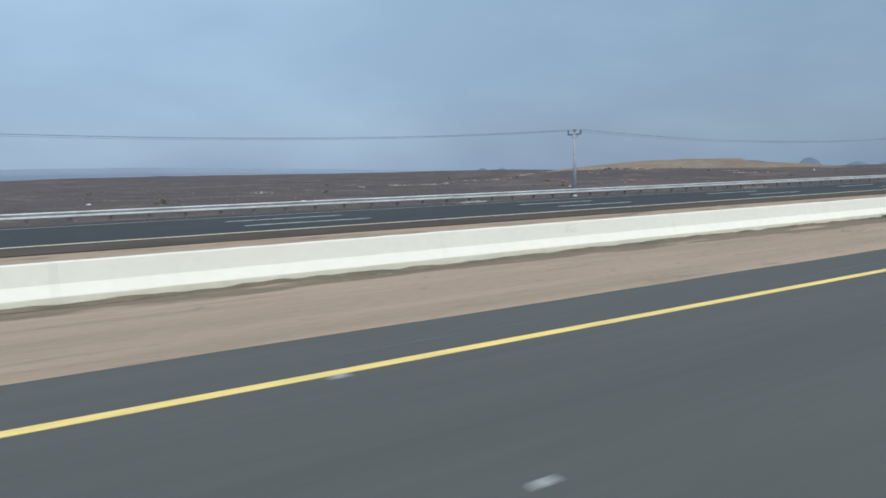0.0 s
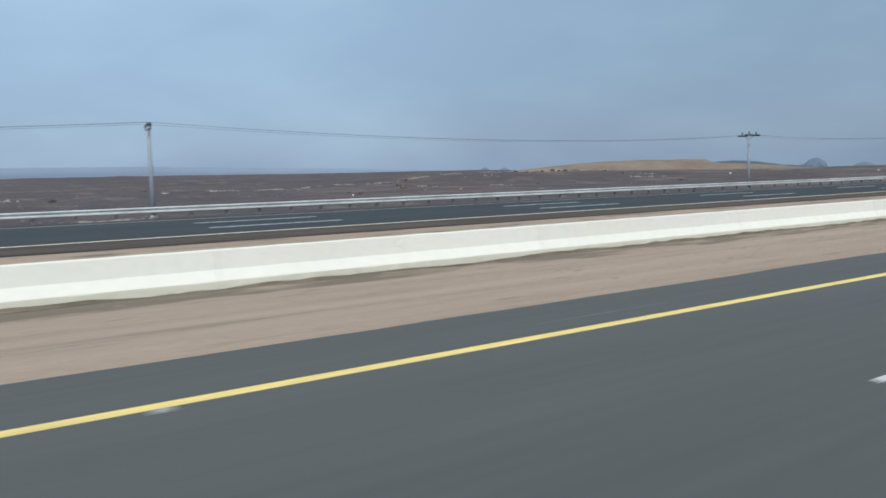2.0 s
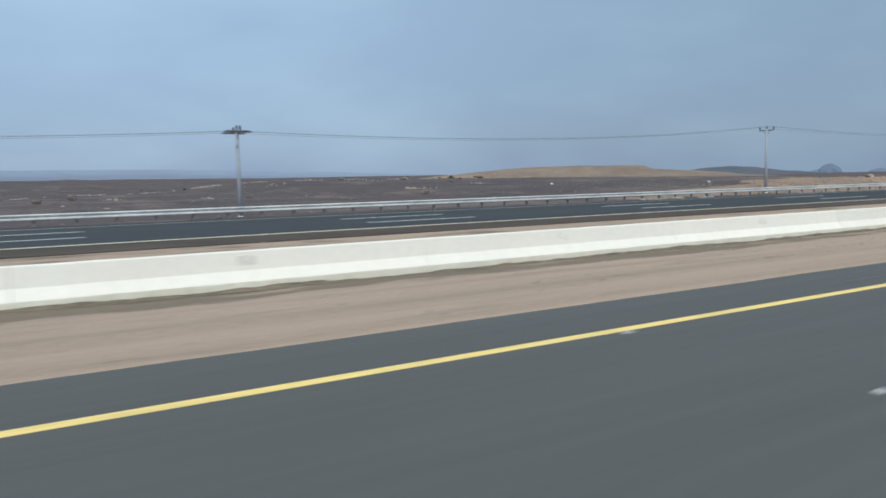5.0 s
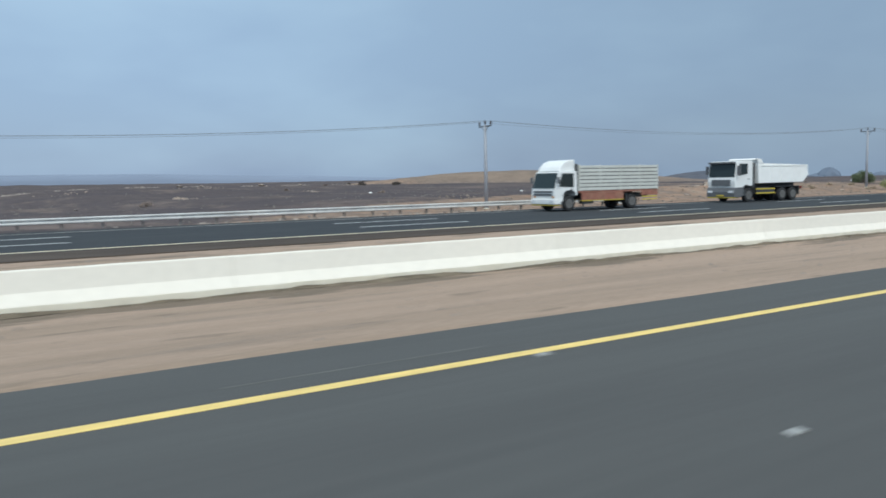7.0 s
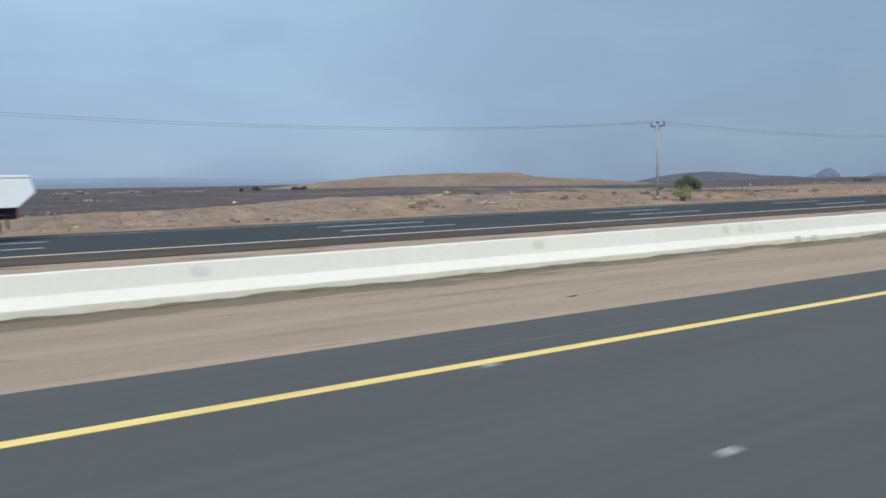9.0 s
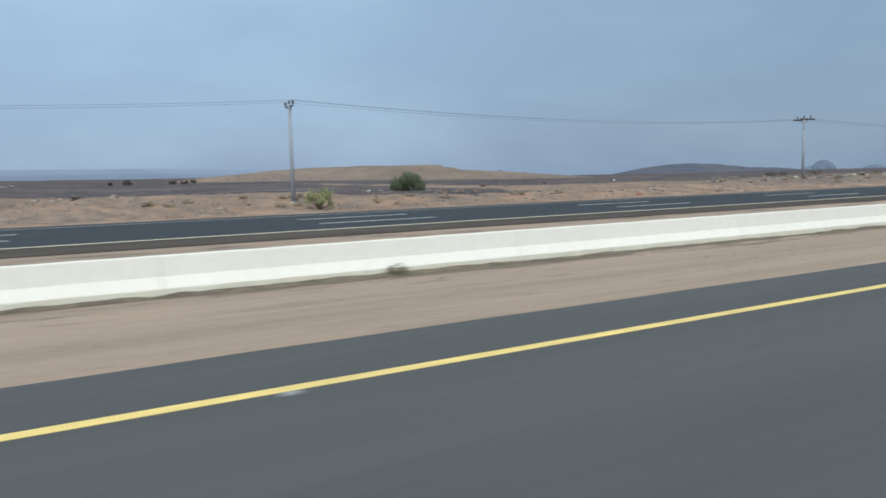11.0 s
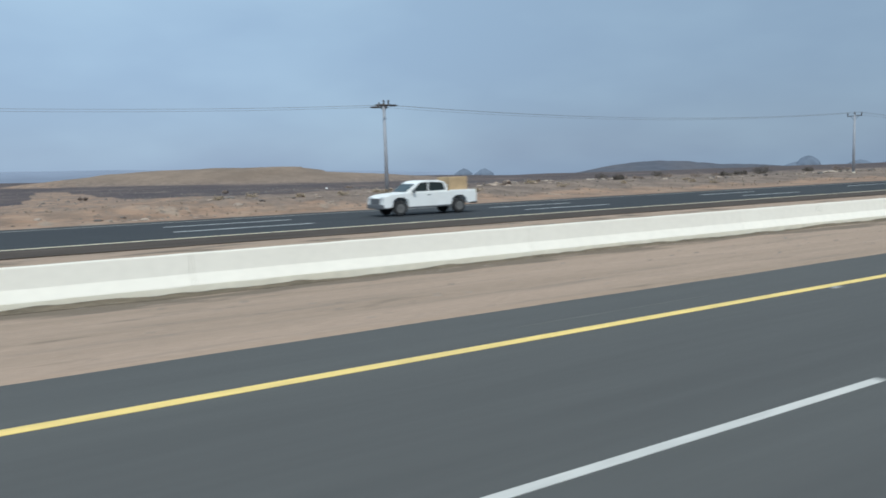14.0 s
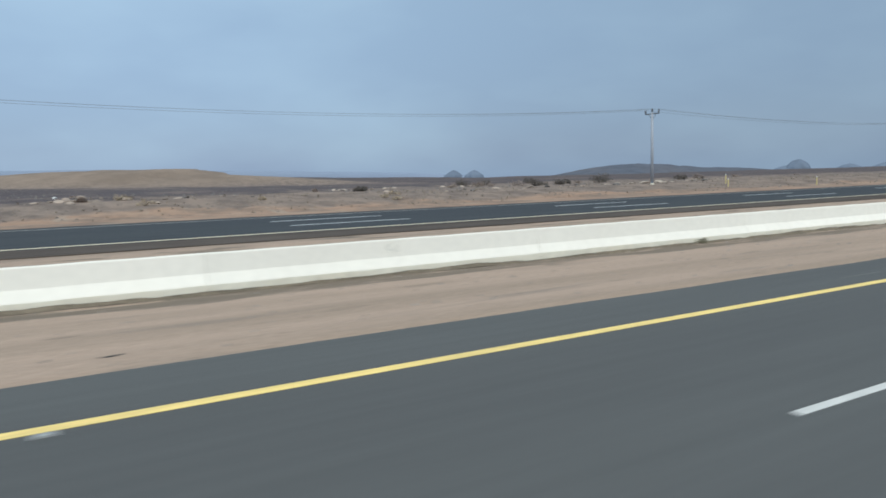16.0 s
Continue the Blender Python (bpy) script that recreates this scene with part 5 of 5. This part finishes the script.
# ---- small things along the road ----
def marker_post(x, y, h):
    z = float(land(x, y))
    m = thing("marker_post", "slim yellow roadside marker post with a pale cap", "post", pose(x, y, z), group="marker posts")
    bm = bmesh.new()
    box(bm, -0.07, 0.07, -0.05, 0.05, -0.2, h, 0.015)
    part("shaft", bm, MARKER, m)
    bm = bmesh.new()
    box(bm, -0.075, 0.075, -0.055, 0.055, h, h + 0.12, 0.015)
    part("cap", bm, LITTER, m, "pale cap")


for x, y, h in ((530.9, 62.5, 1.1), (551.7, 62.5, 1.1), (516.2, 66.5, 1.0), (521.5, 71.0, 1.3)):
    marker_post(x, y, h)


def litter(x, y, s, seed):
    """A crumpled scrap of paper or plastic."""
    r = random.Random(seed)
    bm = bmesh.new()
    bmesh.ops.create_icosphere(bm, subdivisions=2, radius=0.5)
    for v in bm.verts:
        v.co *= 1 + r.uniform(-0.3, 0.3)
        v.co.z *= 0.55
    o = tagged(new("litter", mesh_of("litter", bm, LITTER)), "crumpled white scrap of litter on dark stony ground", "litter")
    o.matrix_world = pose(x, y, float(land(x, y)) + 0.2 * s, 0, 0, r.uniform(0, 360)) @ Matrix.Diagonal((s, s * 0.7, s, 1))


for k, (x, y, s) in enumerate(((33.0, 92.0, 0.7), (40.0, 96.0, 0.6), (15.0, 118.0, 0.6), (113.0, 120.0, 0.5), (276.0, 110.0, 0.6), (263.0, 150.0, 0.8), (352.0, 108.0, 0.6), (320.0, 66.0, 0.3), (435.3, 139.0, 0.8))):
    litter(x, y, s, 300 + k)


def tyre_scrap(x, y, seed):
    """A torn, curled strip of tyre tread."""
    r = random.Random(seed)
    bm = bmesh.new()
    n, w = 9, r.uniform(0.05, 0.09)
    rows = []
    for i in range(n):
        a = (i / (n - 1) - 0.5) * r.uniform(1.2, 1.6)
        rows.append([bm.verts.new((0.28 * math.sin(a), q * w * (1 + 0.2 * r.uniform(-1, 1)), 0.05 + 0.24 * (1 - math.cos(a)) + h)) for q, h in ((-1, 0), (1, 0), (1, 0.018), (-1, 0.018))])
    for a, b in zip(rows, rows[1:]):
        for j in range(4):
            bm.faces.new((a[j], a[(j + 1) % 4], b[(j + 1) % 4], b[j]))
    bm.faces.new(rows[0])
    bm.faces.new(rows[-1][::-1])
    bmesh.ops.recalc_face_normals(bm, faces=bm.faces)
    o = tagged(new("tyre_scrap", mesh_of("tyre_scrap", bm, BLACK)), "torn curled strip of black tyre tread on gravel", "debris")
    o.matrix_world = pose(x, y, float(land(x, y)) - 0.012, 0, 0, r.uniform(-25, 25)) @ Matrix.Diagonal((0.7, 0.4, 0.3, 1))


for k, (x, y) in enumerate(((114.2, 9.55), (430.3, 10.19), (258.1, 11.0))):
    tyre_scrap(x, y, 400 + k)


scatter("earth_clods", "dark dry earth clods and plant scraps along the barrier foot", CLOD, 5200, 37, lambda r: (lambda a: (a + r.gauss(0, 0.5), 16.66 - abs(r.gauss(0.0, 0.06 + 0.14 * (0.5 + 0.5 * math.sin(a * 3.7))))))(1.1 * round(r.uniform(-15, 440))), 0.012, 0.05, "debris")


def dust_drift():
    """Blown dust banked unevenly against the barrier's front foot."""
    xs = np.arange(-60, 640, 0.22)
    h = np.clip(0.045 + 0.035 * fbm(xs * 0.35, xs * 0, 4, 91) + 0.02 * vnoise(xs * 2.1, xs * 0, 96), 0.004, 0.13)
    w = np.clip(0.32 + 0.2 * fbm(xs * 0.28, xs * 0 + 3, 4, 93), 0.1, 0.9)
    rows = []
    for y, q in ((BARRIER - 0.012, 1.0), (BARRIER - 0.25 * w, 0.62), (BARRIER - 0.6 * w, 0.26), (BARRIER - w, -0.02)):
        yy = y + 0 * xs
        rows.append(np.stack([xs, yy, land(xs, yy) + 0.008 + q * h + 0.012 * vnoise(xs * 3.0, yy * 9, 95) * (q > 0)], -1))
    n = len(xs)
    idx = np.arange(4 * n).reshape(4, n)
    quads = np.stack([idx[1:, :-1], idx[1:, 1:], idx[:-1, 1:], idx[:-1, :-1]], -1).reshape(-1, 4)
    me = bpy.data.meshes.new("dust_drift")
    me.from_pydata(np.concatenate(rows).tolist(), [], quads.tolist())
    me.materials.append(DRIFT)
    for f in me.polygons:
        f.use_smooth = True
    tagged(new("dust_drift", me), "brown weedy dust banked against the barrier foot", "dust", kind="stuff")


dust_drift()


def dry_tufts(count, seed):
    """Low tufts of dead grass, a few crossed blades each, in one mesh."""
    r = random.Random(seed)
    spots = []
    while len(spots) < count:
        x, y = r.uniform(236, 620), 60 + 32 * r.random()
        if float(fbm(x * 0.06, y * 0.09, 3, 131)) + 0.25 * smooth(300, 480, x) > 0.12:
            spots.append((x, y))
    zs = land(np.array([p[0] for p in spots]), np.array([p[1] for p in spots]))
    verts, faces = [], []
    for (x, y), z in zip(spots, zs):
        size = r.uniform(0.10, 0.30)
        for _ in range(7):
            a, lean = r.uniform(0, 6.283), r.uniform(0.2, 0.9)
            dx, dy = math.cos(a), math.sin(a)
            n, w, h = len(verts), 0.025 + 0.06 * size, size * r.uniform(0.6, 1.1)
            verts += [(x - dy * w, y + dx * w, float(z) - 0.02), (x + dy * w, y - dx * w, float(z) - 0.02), (x + dx * lean * h, y + dy * lean * h, float(z) + h)]
            faces.append((n, n + 1, n + 2))
    me = bpy.data.meshes.new("dry_grass")
    me.from_pydata(verts, [], faces)
    me.materials.append(STRAW)
    return tagged(new("dry_grass", me), "sparse dead straw-grey grass tufts on the sandy bank", "grass", kind="stuff")


dry_tufts(900, 61)


lump = rock_mesh("rock", 260, RUST, 0.7)
for x, y, s in ((370.1, 65.9, 0.75), (370.9, 66.2, 0.4)):
    o = tagged(new("rock", lump), "rust-red lump of stone on orange roadside sand", "rock")
    o.matrix_world = pose(x, y, float(land(x, y)) + 0.12 * s, 0, 0, 40 * s) @ Matrix.Diagonal((s, s, s, 1))
pale = rock_mesh("boulder", 263, PALE, 0.65)
o = tagged(new("boulder", pale), "cream-coloured boulder on orange roadside sand", "rock")
o.matrix_world = pose(390.0, 66.0, float(land(390.0, 66.0)) + 0.06, 0, 0, 20) @ Matrix.Diagonal((0.8, 0.6, 0.6, 1))

scatter("rubble", "small dark stones strewn over the orange sand by the road", ROCK_DARK, 500, 39, lambda r: (lambda a: (a + r.gauss(0, 0.7), 61 + 13 * abs(math.sin(a * 5.3)) * r.random()))(236 + 1.7 * round(r.uniform(0, 215))), 0.03, 0.14)

for x, y, s in ((434.7, 74.9, 1.5), (433.5, 75.6, 1.0), (300.0, 86.9, 1.6), (308.2, 92.0, 1.3)):
    o = tagged(new("boulder", ROCKS[int(7 * s) % 9]), "large pale boulder on the crest of the sandy bank", "rock", "roadside boulders")
    o.matrix_world = pose(x, y, float(land(x, y)) + 0.14 * s, 6, 9, 50 * s) @ Matrix.Diagonal((s, 0.8 * s, s, 1))

for x, y, w in ((236.0, 229.5, 2.2), (243.0, 231.5, 1.7), (262.5, 234.0, 2.4), (277.0, 237.5, 1.8), (226.0, 232.0, 1.4), (300.0, 243.0, 2.0)):
    o = tagged(new("boulder", pale), "large cream-coloured boulder beside the old track on the plain", "rock", "boulders by the old track")
    o.matrix_world = pose(x, y, float(land(x, y)) + 0.08 * w, 4, 6, 37 * w) @ Matrix.Diagonal((1.3 * w, w, 0.6 * w, 1))

scatter("stone_chips", "thin scatter of pale stone chips on the gravel median", TRACKSTONE, 300, 43, lambda r: (r.gauss(85.4, 0.45), r.gauss(14.25, 0.10)), 0.008, 0.026, "debris")

r = random.Random(88)
for cx, cy, n in ((495.0, 155.5, 5), (502.5, 157.5, 4), (510.0, 160.0, 6), (527.0, 159.5, 6), (534.0, 159.0, 5), (517.0, 83.5, 5), (523.0, 84.5, 4), (420.8, 79.0, 3)):
    for _ in range(n):
        x, y, w = r.gauss(cx, 1.5), r.gauss(cy, 0.7), r.uniform(0.45, 1.3)
        o = tagged(new("boulder", pale), "cream-coloured boulder in a loose heap on the stony bank", "rock", "pale boulder heaps")
        o.matrix_world = pose(x, y, float(land(x, y)) + 0.06 * w, 5, 8, r.uniform(0, 360)) @ Matrix.Diagonal((w * 1.4, w, w * 0.75, 1))
